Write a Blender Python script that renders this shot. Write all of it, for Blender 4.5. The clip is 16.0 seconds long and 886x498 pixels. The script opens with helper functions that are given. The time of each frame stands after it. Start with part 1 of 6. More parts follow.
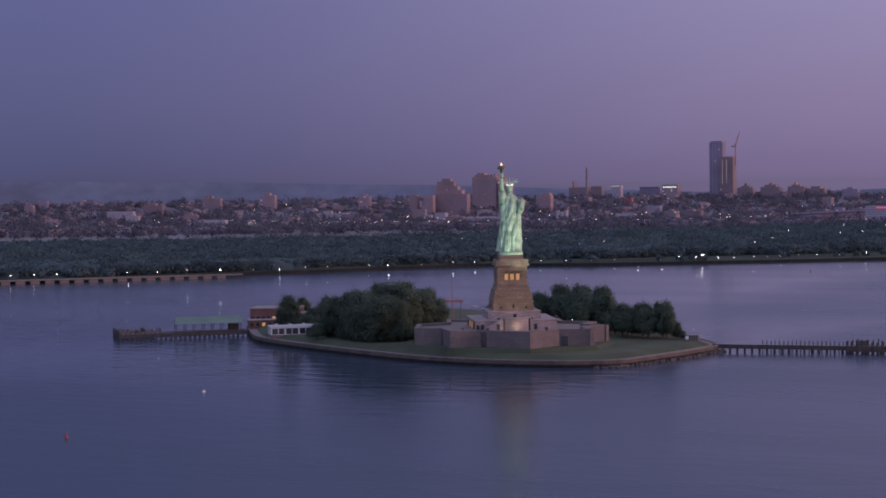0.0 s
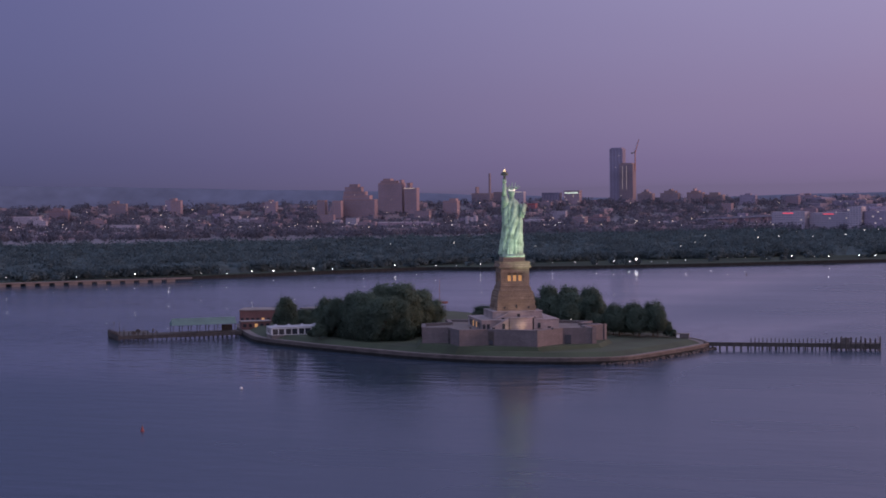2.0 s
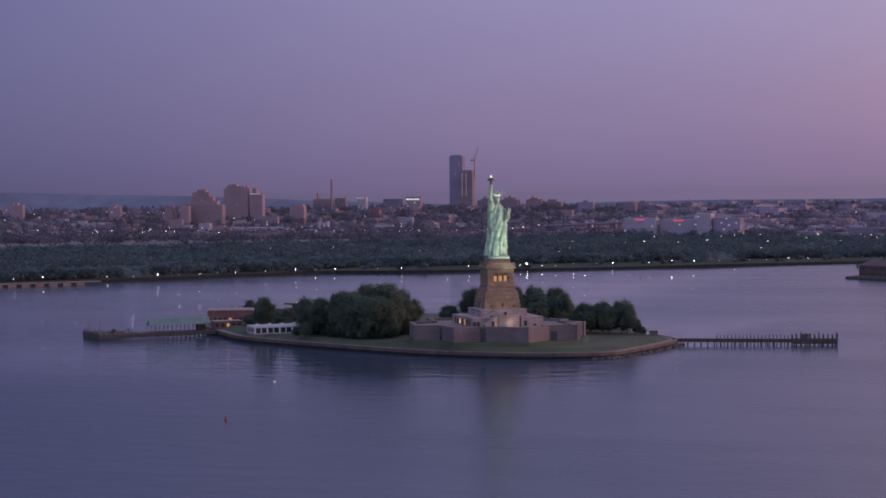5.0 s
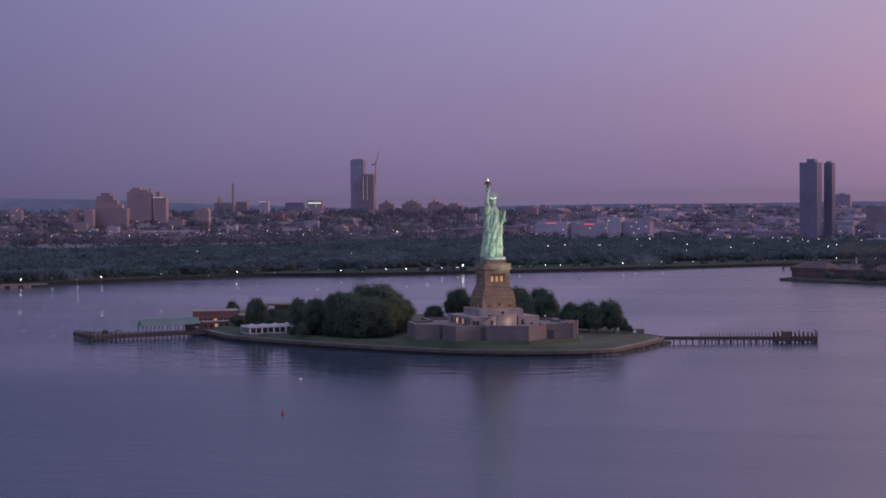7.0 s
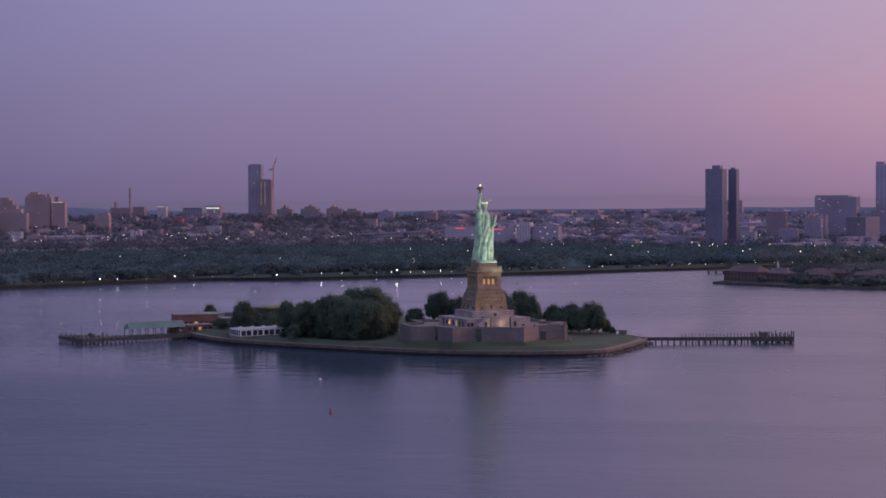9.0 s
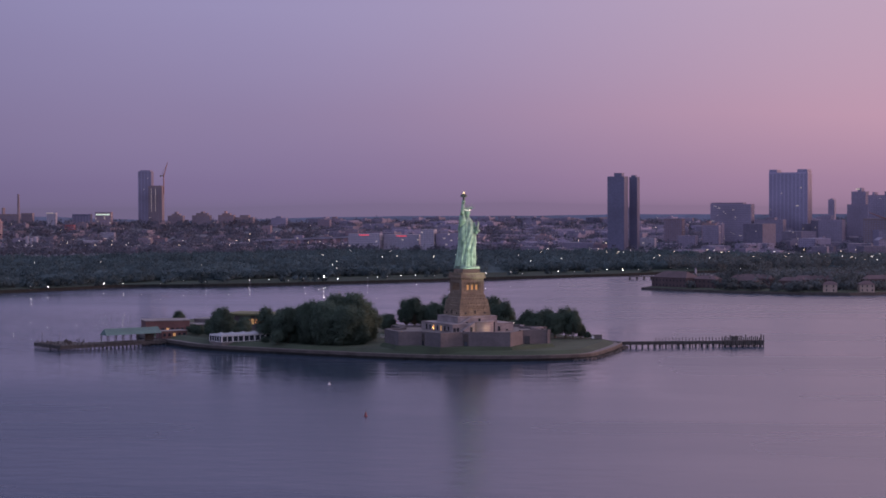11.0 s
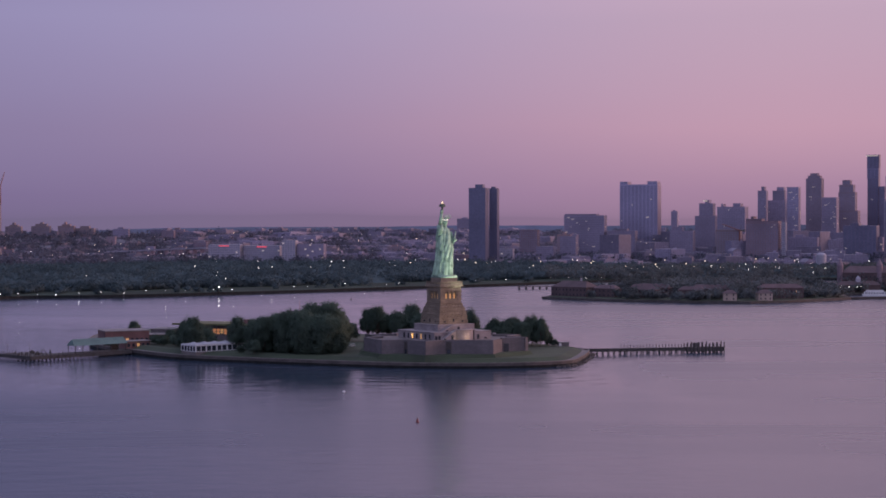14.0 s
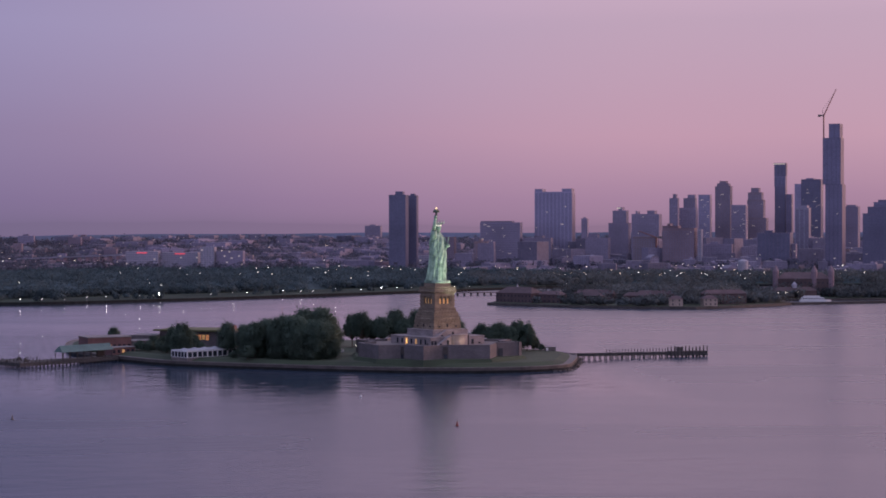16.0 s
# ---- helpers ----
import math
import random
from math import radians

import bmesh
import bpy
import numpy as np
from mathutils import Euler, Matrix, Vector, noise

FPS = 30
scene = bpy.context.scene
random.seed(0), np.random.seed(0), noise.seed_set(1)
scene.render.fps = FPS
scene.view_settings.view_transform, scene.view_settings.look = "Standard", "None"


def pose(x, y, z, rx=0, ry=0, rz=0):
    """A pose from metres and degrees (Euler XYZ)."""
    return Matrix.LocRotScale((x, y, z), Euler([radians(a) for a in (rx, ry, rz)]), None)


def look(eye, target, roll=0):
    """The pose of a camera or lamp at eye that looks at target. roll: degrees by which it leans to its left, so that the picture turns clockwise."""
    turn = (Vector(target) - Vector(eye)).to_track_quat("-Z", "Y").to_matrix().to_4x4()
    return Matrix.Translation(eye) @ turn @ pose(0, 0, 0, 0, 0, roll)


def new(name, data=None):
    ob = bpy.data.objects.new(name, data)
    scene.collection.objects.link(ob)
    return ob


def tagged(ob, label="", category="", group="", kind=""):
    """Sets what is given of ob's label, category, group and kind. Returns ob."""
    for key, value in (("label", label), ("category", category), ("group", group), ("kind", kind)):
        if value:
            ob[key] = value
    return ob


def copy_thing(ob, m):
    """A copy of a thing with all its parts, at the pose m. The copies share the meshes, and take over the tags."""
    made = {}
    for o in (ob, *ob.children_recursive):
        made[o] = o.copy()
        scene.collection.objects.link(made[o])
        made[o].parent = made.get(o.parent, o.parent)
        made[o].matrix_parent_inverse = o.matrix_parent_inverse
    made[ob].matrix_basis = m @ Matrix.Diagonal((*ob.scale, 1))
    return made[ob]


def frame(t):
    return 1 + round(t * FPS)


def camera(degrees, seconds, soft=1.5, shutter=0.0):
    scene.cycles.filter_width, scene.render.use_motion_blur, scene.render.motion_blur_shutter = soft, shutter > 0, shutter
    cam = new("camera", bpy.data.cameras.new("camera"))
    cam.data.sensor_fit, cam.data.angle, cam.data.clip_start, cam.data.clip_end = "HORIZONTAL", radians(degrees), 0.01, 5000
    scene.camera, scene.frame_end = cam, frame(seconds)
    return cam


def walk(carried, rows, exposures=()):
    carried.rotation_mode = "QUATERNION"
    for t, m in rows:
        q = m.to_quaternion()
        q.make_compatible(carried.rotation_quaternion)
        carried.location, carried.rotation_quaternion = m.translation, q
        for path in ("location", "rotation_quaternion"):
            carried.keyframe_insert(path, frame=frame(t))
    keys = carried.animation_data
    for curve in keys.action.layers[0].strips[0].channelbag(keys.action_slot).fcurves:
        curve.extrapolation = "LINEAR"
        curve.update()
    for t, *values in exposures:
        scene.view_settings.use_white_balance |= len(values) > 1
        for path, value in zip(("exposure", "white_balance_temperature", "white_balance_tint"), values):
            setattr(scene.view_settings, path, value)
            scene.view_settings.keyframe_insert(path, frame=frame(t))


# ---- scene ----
# Camera and flight: seconds, x, y, z, heading, pitch, roll
cam = camera(27.29, 16.0, soft=1.75)
ROWS = [
    (0.0, 403.30, -798.05, 84.52, 28.918, -2.050, -0.854),
    (0.5, 393.89, -813.59, 84.71, 27.987, -2.013, -0.844),
    (1.0, 384.22, -829.16, 84.89, 27.056, -1.980, -0.831),
    (1.5, 374.29, -844.56, 85.05, 26.104, -1.950, -0.801),
    (2.0, 363.95, -859.72, 85.18, 25.111, -1.925, -0.746),
    (2.5, 353.18, -874.51, 85.26, 24.096, -1.898, -0.687),
    (3.0, 341.98, -888.89, 85.30, 23.044, -1.880, -0.630),
    (3.5, 330.28, -902.85, 85.33, 21.993, -1.854, -0.584),
    (4.0, 318.16, -916.41, 85.35, 20.951, -1.834, -0.551),
    (4.5, 305.60, -929.60, 85.37, 19.935, -1.811, -0.513),
    (5.0, 292.61, -942.41, 85.38, 18.937, -1.786, -0.474),
    (5.5, 279.21, -954.83, 85.37, 17.953, -1.760, -0.441),
    (6.0, 265.42, -966.86, 85.35, 16.975, -1.734, -0.413),
    (6.5, 251.27, -978.49, 85.30, 15.998, -1.708, -0.393),
    (7.0, 236.77, -989.71, 85.22, 15.014, -1.684, -0.378),
    (7.5, 221.93, -1000.42, 85.14, 14.013, -1.645, -0.364),
    (8.0, 206.81, -1010.46, 85.12, 13.009, -1.609, -0.339),
    (8.5, 191.43, -1019.77, 85.13, 11.997, -1.573, -0.318),
    (9.0, 175.70, -1028.34, 85.21, 10.980, -1.535, -0.293),
    (9.5, 159.81, -1036.11, 85.34, 9.941, -1.493, -0.268),
    (10.0, 143.74, -1043.09, 85.49, 8.887, -1.447, -0.247),
    (10.5, 127.51, -1049.33, 85.63, 7.824, -1.398, -0.228),
    (11.0, 111.11, -1054.85, 85.75, 6.757, -1.344, -0.213),
    (11.5, 94.55, -1059.68, 85.81, 5.693, -1.287, -0.199),
    (12.0, 77.81, -1063.86, 85.77, 4.636, -1.224, -0.185),
    (12.5, 60.97, -1067.40, 85.65, 3.583, -1.174, -0.167),
    (13.0, 44.07, -1070.37, 85.46, 2.545, -1.114, -0.149),
    (13.5, 27.26, -1072.82, 85.23, 1.549, -1.060, -0.140),
    (14.0, 10.69, -1074.72, 84.99, 0.601, -1.000, -0.136),
    (14.5, -5.76, -1076.09, 84.74, -0.345, -0.948, -0.132),
    (15.0, -22.20, -1077.11, 84.49, -1.276, -0.883, -0.125),
    (15.5, -38.46, -1077.94, 84.24, -2.187, -0.829, -0.118),
    (16.0, -54.59, -1078.74, 83.98, -3.078, -0.771, -0.093),
]
walk(cam, [(t, pose(x, y, z, 90 + p, 0, h) @ pose(0, 0, 0, 0, 0, r)) for t, x, y, z, h, p, r in ROWS])

# ---- world: a dawn sky, pink towards the north-east, blue-violet to the west ----
def lin(r, g, b):
    return tuple(((c / 255 + 0.055) / 1.055) ** 2.4 if c > 10 else c / 3295 for c in (r, g, b)) + (1.0,)


world = bpy.data.worlds.new("dawn_sky")
scene.world = world
world.use_nodes = True
wt = world.node_tree
wt.nodes.clear()


def wnode(kind, **values):
    n = wt.nodes.new(kind)
    for key, value in values.items():
        if key == "operation":
            n.operation = value
    return n


def wmath(op, a, b=None):
    n = wnode("ShaderNodeMath", operation=op)
    for i, v in enumerate((a, b)):
        if v is None:
            continue
        if isinstance(v, (int, float)):
            n.inputs[i].default_value = v
        else:
            wt.links.new(v, n.inputs[i])
    return n.outputs[0]


def wramp(fac, stops):
    n = wt.nodes.new("ShaderNodeValToRGB")
    while len(n.color_ramp.elements) < len(stops):
        n.color_ramp.elements.new(0.5)
    for e, (p, c) in zip(n.color_ramp.elements, stops):
        e.position, e.color = p, lin(*c)
    wt.links.new(fac, n.inputs[0])
    return n.outputs[0]


def wmix(fac, a, b):
    n = wt.nodes.new("ShaderNodeMix")
    n.data_type = "RGBA"
    wt.links.new(fac, n.inputs[0])
    wt.links.new(a, n.inputs[6])
    wt.links.new(b, n.inputs[7])
    return n.outputs[2]


def wrange(v, a, b):
    n = wt.nodes.new("ShaderNodeMapRange")
    n.interpolation_type = "SMOOTHSTEP"
    wt.links.new(v, n.inputs[0])
    n.inputs[1].default_value, n.inputs[2].default_value = a, b
    return n.outputs[0]


tc = wt.nodes.new("ShaderNodeTexCoord")
sep = wt.nodes.new("ShaderNodeSeparateXYZ")
wt.links.new(tc.outputs["Generated"], sep.inputs[0])
azim = wmath("ARCTAN2", sep.outputs[0], sep.outputs[1])
cloud = wt.nodes.new("ShaderNodeTexNoise")
cloud.inputs["Scale"].default_value, cloud.inputs["Detail"].default_value = 3.0, 3.0
stretch = wt.nodes.new("ShaderNodeMapping")
stretch.inputs["Scale"].default_value = (1.0, 1.0, 5.0)
wt.links.new(tc.outputs["Generated"], stretch.inputs[0])
wt.links.new(stretch.outputs[0], cloud.inputs["Vector"])
veil = wmath("MULTIPLY", wmath("SUBTRACT", cloud.outputs["Fac"], 0.5), 0.02)
elev = wmath("POWER", wmath("MAXIMUM", wmath("ADD", sep.outputs[2], veil), 0.0), 0.5)
west = wramp(elev, [(0.0, (75, 75, 106)), (0.12, (83, 84, 122)), (0.22, (92, 93, 134)), (0.33, (98, 100, 146)), (0.5, (70, 75, 118)), (1.0, (196, 206, 255))])
mid = wramp(elev, [(0.0, (118, 105, 137)), (0.12, (129, 113, 150)), (0.22, (142, 127, 163)), (0.33, (154, 145, 184)), (0.5, (128, 121, 163)), (0.75, (168, 166, 212)), (1.0, (196, 206, 255))])
north = wramp(elev, [(0.0, (143, 115, 141)), (0.12, (168, 133, 160)), (0.22, (194, 154, 175)), (0.33, (192, 164, 186)), (0.5, (248, 210, 234)), (0.75, (244, 222, 248)), (1.0, (196, 206, 255))])
east = wramp(elev, [(0.0, (215, 150, 146)), (0.12, (236, 172, 166)), (0.22, (236, 188, 184)), (0.33, (230, 190, 196)), (0.5, (250, 206, 212)), (0.75, (238, 214, 234)), (1.0, (196, 206, 255))])
south = wramp(elev, [(0.0, (150, 146, 194)), (0.2, (164, 160, 210)), (0.5, (204, 204, 250)), (1.0, (196, 206, 255))])
dawn = wramp(elev, [(0.0, (236, 190, 196)), (0.2, (242, 200, 208)), (0.5, (226, 210, 236)), (1.0, (196, 206, 255))])
south = wmix(wrange(sep.outputs[0], 0.15, 0.8), south, dawn)
sky = wmix(wrange(azim, -0.75, -0.15), west, mid)
sky = wmix(wrange(azim, -0.25, 0.2), sky, north)
sky = wmix(wrange(azim, 0.2, 0.9), sky, east)
back = wrange(sep.outputs[1], -0.1, -0.7)
sky = wmix(back, sky, south)
bg = wt.nodes.new("ShaderNodeBackground")
bg.inputs["Strength"].default_value = 1.0
wt.links.new(sky, bg.inputs["Color"])
wo = wt.nodes.new("ShaderNodeOutputWorld")
wt.links.new(bg.outputs[0], wo.inputs[0])

# the glow of the sun that has not risen yet
sun = new("sun", bpy.data.lights.new("sun", "SUN"))
sun.data.energy, sun.data.angle, sun.data.color = 1.8, radians(20), (1.0, 0.58, 0.53)
sun.matrix_world = look((966, 259, 130), (0, 0, 0))

# ---- materials ----
def material(name, base, rough=0.8, vary=0.25, scale=0.5, fine=6.0, bump=0.2, dist=0.05, metal=0.0, island=0.0, rand=0.0, second=None, spec=0.5):
    m = bpy.data.materials.new(name)
    m.use_nodes = True
    t = m.node_tree
    b = t.nodes["Principled BSDF"]
    b.inputs["Roughness"].default_value, b.inputs["Metallic"].default_value = rough, metal
    b.inputs["Specular IOR Level"].default_value = spec
    co = t.nodes.new("ShaderNodeTexCoord")
    n1, n2 = t.nodes.new("ShaderNodeTexNoise"), t.nodes.new("ShaderNodeTexNoise")
    n1.inputs["Scale"].default_value, n1.inputs["Detail"].default_value = scale, 4
    n2.inputs["Scale"].default_value, n2.inputs["Detail"].default_value = fine, 3
    for n in (n1, n2):
        t.links.new(co.outputs["Object"], n.inputs["Vector"])
    ramp = t.nodes.new("ShaderNodeValToRGB")
    lo = tuple(c * (1 - vary) for c in base) + (1,)
    hi = tuple(min(1, c * (1 + vary)) for c in (second or base)) + (1,)
    ramp.color_ramp.elements[0].color, ramp.color_ramp.elements[0].position = lo, 0.3
    ramp.color_ramp.elements[1].color, ramp.color_ramp.elements[1].position = hi, 0.7
    t.links.new(n1.outputs["Fac"], ramp.inputs[0])
    mixer = t.nodes.new("ShaderNodeMix")
    mixer.data_type, mixer.blend_type = "RGBA", "OVERLAY"
    mixer.inputs[0].default_value = 0.35
    t.links.new(ramp.outputs[0], mixer.inputs[6])
    t.links.new(n2.outputs["Fac"], mixer.inputs[7])
    colour = mixer.outputs[2]
    for amount, kind, socket in ((island, "ShaderNodeNewGeometry", "Random Per Island"), (rand, "ShaderNodeObjectInfo", "Random")):
        if amount:
            g, hsv, mr = t.nodes.new(kind), t.nodes.new("ShaderNodeHueSaturation"), t.nodes.new("ShaderNodeMapRange")
            mr.inputs[3].default_value, mr.inputs[4].default_value = 1 - amount, 1 + amount
            t.links.new(g.outputs[socket], mr.inputs[0])
            t.links.new(mr.outputs[0], hsv.inputs["Value"])
            t.links.new(colour, hsv.inputs["Color"])
            colour = hsv.outputs[0]
    t.links.new(colour, b.inputs["Base Color"])
    if bump:
        bp = t.nodes.new("ShaderNodeBump")
        bp.inputs["Strength"].default_value, bp.inputs["Distance"].default_value = bump, dist
        t.links.new(n2.outputs["Fac"], bp.inputs["Height"])
        t.links.new(bp.outputs[0], b.inputs["Normal"])
    return m


def masonry(name, base, mortar, width, height, rough=0.85, vary=0.2):
    m = material(name, base, rough, vary, 0.15, 3.0, 0.3, 0.05)
    t = m.node_tree
    b = t.nodes["Principled BSDF"]
    src = b.inputs["Base Color"].links[0].from_socket
    geo, sp, cb = t.nodes.new("ShaderNodeTexCoord"), t.nodes.new("ShaderNodeSeparateXYZ"), t.nodes.new("ShaderNodeCombineXYZ")
    add = t.nodes.new("ShaderNodeMath")
    t.links.new(geo.outputs["Object"], sp.inputs[0])
    t.links.new(sp.outputs[0], add.inputs[0])
    t.links.new(sp.outputs[1], add.inputs[1])
    t.links.new(add.outputs[0], cb.inputs[0])
    t.links.new(sp.outputs[2], cb.inputs[1])
    br = t.nodes.new("ShaderNodeTexBrick")
    br.inputs["Scale"].default_value = 1.0
    br.inputs["Brick Width"].default_value, br.inputs["Row Height"].default_value = width, height
    br.inputs["Mortar Size"].default_value = 0.035 * height / 0.5
    br.inputs["Color1"].default_value, br.inputs["Color2"].default_value = (0.78, 0.78, 0.78, 1), (1, 1, 1, 1)
    k = mortar
    br.inputs["Mortar"].default_value = (k, k, k, 1)
    t.links.new(cb.outputs[0], br.inputs["Vector"])
    mul = t.nodes.new("ShaderNodeMix")
    mul.data_type, mul.blend_type = "RGBA", "MULTIPLY"
    mul.inputs[0].default_value = 1.0
    t.links.new(src, mul.inputs[6])
    t.links.new(br.outputs["Color"], mul.inputs[7])
    t.links.new(mul.outputs[2], b.inputs["Base Color"])
    return m


def glowing(name, colour, strength):
    m = bpy.data.materials.new(name)
    m.use_nodes = True
    b = m.node_tree.nodes["Principled BSDF"]
    b.inputs["Base Color"].default_value = (*colour, 1)
    b.inputs["Emission Color"].default_value = (*colour, 1)
    b.inputs["Emission Strength"].default_value = strength
    return m


def leafy(m, share):
    """Lets a share of the light pass through the leaves."""
    t = m.node_tree
    b = t.nodes["Principled BSDF"]
    tr, mx = t.nodes.new("ShaderNodeBsdfTranslucent"), t.nodes.new("ShaderNodeMixShader")
    mx.inputs[0].default_value = share
    t.links.new(b.inputs["Base Color"].links[0].from_socket, tr.inputs["Color"])
    t.links.new(b.outputs[0], mx.inputs[1])
    t.links.new(tr.outputs[0], mx.inputs[2])
    t.links.new(mx.outputs[0], t.nodes["Material Output"].inputs[0])
    return m


def streak(m, low):
    """Darker runs of weathering that follow the fall of the water."""
    t = m.node_tree
    b = t.nodes["Principled BSDF"]
    src = b.inputs["Base Color"].links[0].from_socket
    co, mp, n, mr, mul = (t.nodes.new("ShaderNode" + k) for k in ("TexCoord", "Mapping", "TexNoise", "MapRange", "Mix"))
    mp.inputs["Scale"].default_value = (1.3, 1.3, 0.10)
    n.inputs["Scale"].default_value, n.inputs["Detail"].default_value = 1.0, 4
    mr.inputs[1].default_value, mr.inputs[2].default_value, mr.inputs[3].default_value = 0.35, 0.6, low
    mul.data_type, mul.blend_type = "RGBA", "MULTIPLY"
    mul.inputs[0].default_value = 1.0
    for a, c in ((co.outputs["Object"], mp.inputs[0]), (mp.outputs[0], n.inputs["Vector"]), (n.outputs["Fac"], mr.inputs[0]), (src, mul.inputs[6]), (mr.outputs[0], mul.inputs[7]), (mul.outputs[2], b.inputs["Base Color"])):
        t.links.new(a, c)


VERDIGRIS = material("verdigris_copper", (0.235, 0.365, 0.265), 0.65, 0.22, 0.35, 2.5, 0.3, 0.05, second=(0.33, 0.46, 0.345))
streak(VERDIGRIS, 0.74)
GRANITE = masonry("pedestal_granite", (0.235, 0.18, 0.132), 0.4, 2.6, 1.05, vary=0.3)
PALE = masonry("pale_concrete", (0.262, 0.222, 0.226), 0.75, 3.0, 1.2)
FORT = masonry("fort_granite", (0.142, 0.122, 0.130), 0.65, 1.6, 0.6)
SEAWALL = masonry("seawall_stone", (0.075, 0.062, 0.058), 0.5, 2.4, 0.8, vary=0.35)
COPING = material("coping_granite", (0.13, 0.108, 0.102), 0.85, 0.25, 0.3, 2.0, 0.2)
WETSTONE = material("wet_algae_stone", (0.016, 0.017, 0.017), 0.85, 0.4, 0.3, 2.0, 0.3, spec=0.15)
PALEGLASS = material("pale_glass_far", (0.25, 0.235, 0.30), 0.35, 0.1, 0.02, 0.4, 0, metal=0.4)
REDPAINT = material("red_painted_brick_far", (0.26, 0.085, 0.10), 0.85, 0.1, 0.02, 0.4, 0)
PAVING = material("promenade_paving", (0.14, 0.118, 0.112), 0.85, 0.15, 0.1, 2.0, 0.1)
GRASS = material("lawn_grass", (0.029, 0.042, 0.021), 0.9, 0.4, 0.05, 1.5, 0.4, 0.08)
MEADOW = material("park_meadow", (0.025, 0.040, 0.030), 0.95, 0.35, 0.01, 0.3, 0.3, 0.1, spec=0.15)
LEAF = leafy(material("tree_leaves", (0.108, 0.148, 0.114), 0.9, 0.25, 0.09, 1.2, 0, island=0.1, rand=0.15, spec=0.04), 0.5)
# far foliage: the haze of distance is mixed into these bluish leaf colours
FARLEAF = leafy(material("hazed_woodland_leaves", (0.084, 0.118, 0.130), 0.95, 0.35, 0.02, 0.1, 0, island=0.06, spec=0.02), 0.42)
STREETLEAF = leafy(material("hazed_street_leaves", (0.116, 0.120, 0.152), 0.95, 0.3, 0.012, 0.1, 0, island=0.06, spec=0.02), 0.42)
# second island and waterfront leaves, lightened further in colour for haze
ISLELEAF = leafy(material("hazed_waterside_leaves", (0.118, 0.134, 0.138), 0.95, 0.35, 0.02, 0.15, 0, island=0.08, spec=0.02), 0.42)
BARK = material("bark", (0.09, 0.065, 0.045), 0.9, 0.3, 1.0, 8.0, 0.4)
DARKWOOD = material("dock_timber", (0.056, 0.05, 0.048), 0.9, 0.3, 0.4, 5.0, 0.3, island=0.3)
COPPER_ROOF = material("green_metal_roof", (0.095, 0.155, 0.14), 0.5, 0.15, 0.2, 2.0, 0.15)
BRICK = masonry("red_brick", (0.16, 0.082, 0.08), 0.75, 0.6, 0.25)
WHITE = material("white_paint", (0.6, 0.58, 0.58), 0.6, 0.06, 0.4, 3.0, 0.05)
CANVAS = material("white_tent_canvas", (0.34, 0.33, 0.36), 0.75, 0.08, 0.3, 2.0, 0.1)
ROOFING = material("flat_roofing", (0.18, 0.16, 0.16), 0.9, 0.25, 0.15, 2.0, 0.1)
GREENROOF = material("planted_roof", (0.11, 0.11, 0.05), 0.9, 0.3, 0.1, 1.0, 0.3)
STEEL = material("dark_steel", (0.12, 0.11, 0.11), 0.5, 0.2, 0.5, 4.0, 0.1, metal=0.6)
RUST = material("red_oxide_steel", (0.22, 0.09, 0.075), 0.6, 0.2, 0.5, 4.0, 0.1)
GLASS = material("dark_window_glass", (0.03, 0.035, 0.045), 0.12, 0.3, 0.3, 1.0, 0)
BRONZE = material("dark_bronze", (0.10, 0.12, 0.09), 0.55, 0.2, 0.8, 4.0, 0.2)
GOLD = glowing("lit_gilded_flame", (1.0, 0.74, 0.40), 1.0)
WARM = glowing("warm_window_light", (1.0, 0.55, 0.20), 0.21)
AMBER = glowing("amber_hall_light", (1.0, 0.40, 0.15), 0.22)
OFFICELIT = glowing("office_window_light", (1.0, 0.84, 0.62), 0.17)
WHITELIGHT = glowing("white_lamp_light", (1.0, 0.93, 0.80), 5.5)
PARKLAMP = glowing("park_lamp_light", (1.0, 0.94, 0.86), 38.0)
WARMLIGHT = glowing("warm_lamp_light", (1.0, 0.80, 0.56), 4.0)
CROWNLIGHT = glowing("lit_crown_windows", (1.0, 0.95, 0.82), 0.5)
REDLIGHT = glowing("red_sign_light", (1.0, 0.10, 0.14), 0.7)
# far city: the violet haze of distance is mixed into these base colours
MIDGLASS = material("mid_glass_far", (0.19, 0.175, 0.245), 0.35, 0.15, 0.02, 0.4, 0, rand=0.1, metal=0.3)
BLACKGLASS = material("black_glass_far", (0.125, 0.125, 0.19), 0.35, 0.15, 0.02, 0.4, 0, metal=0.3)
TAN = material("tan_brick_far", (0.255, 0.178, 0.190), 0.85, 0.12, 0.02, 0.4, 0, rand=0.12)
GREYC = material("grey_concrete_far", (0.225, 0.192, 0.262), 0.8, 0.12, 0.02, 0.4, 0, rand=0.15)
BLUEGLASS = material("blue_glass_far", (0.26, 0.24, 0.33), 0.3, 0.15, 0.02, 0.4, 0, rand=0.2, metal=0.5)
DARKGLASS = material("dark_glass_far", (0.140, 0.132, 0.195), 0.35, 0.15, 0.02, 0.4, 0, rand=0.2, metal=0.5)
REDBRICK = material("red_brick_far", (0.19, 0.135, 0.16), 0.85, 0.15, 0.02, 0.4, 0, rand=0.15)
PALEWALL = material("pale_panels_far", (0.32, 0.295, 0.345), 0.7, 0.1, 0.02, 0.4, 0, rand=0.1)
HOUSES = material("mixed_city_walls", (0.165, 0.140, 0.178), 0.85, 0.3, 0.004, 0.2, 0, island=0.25)
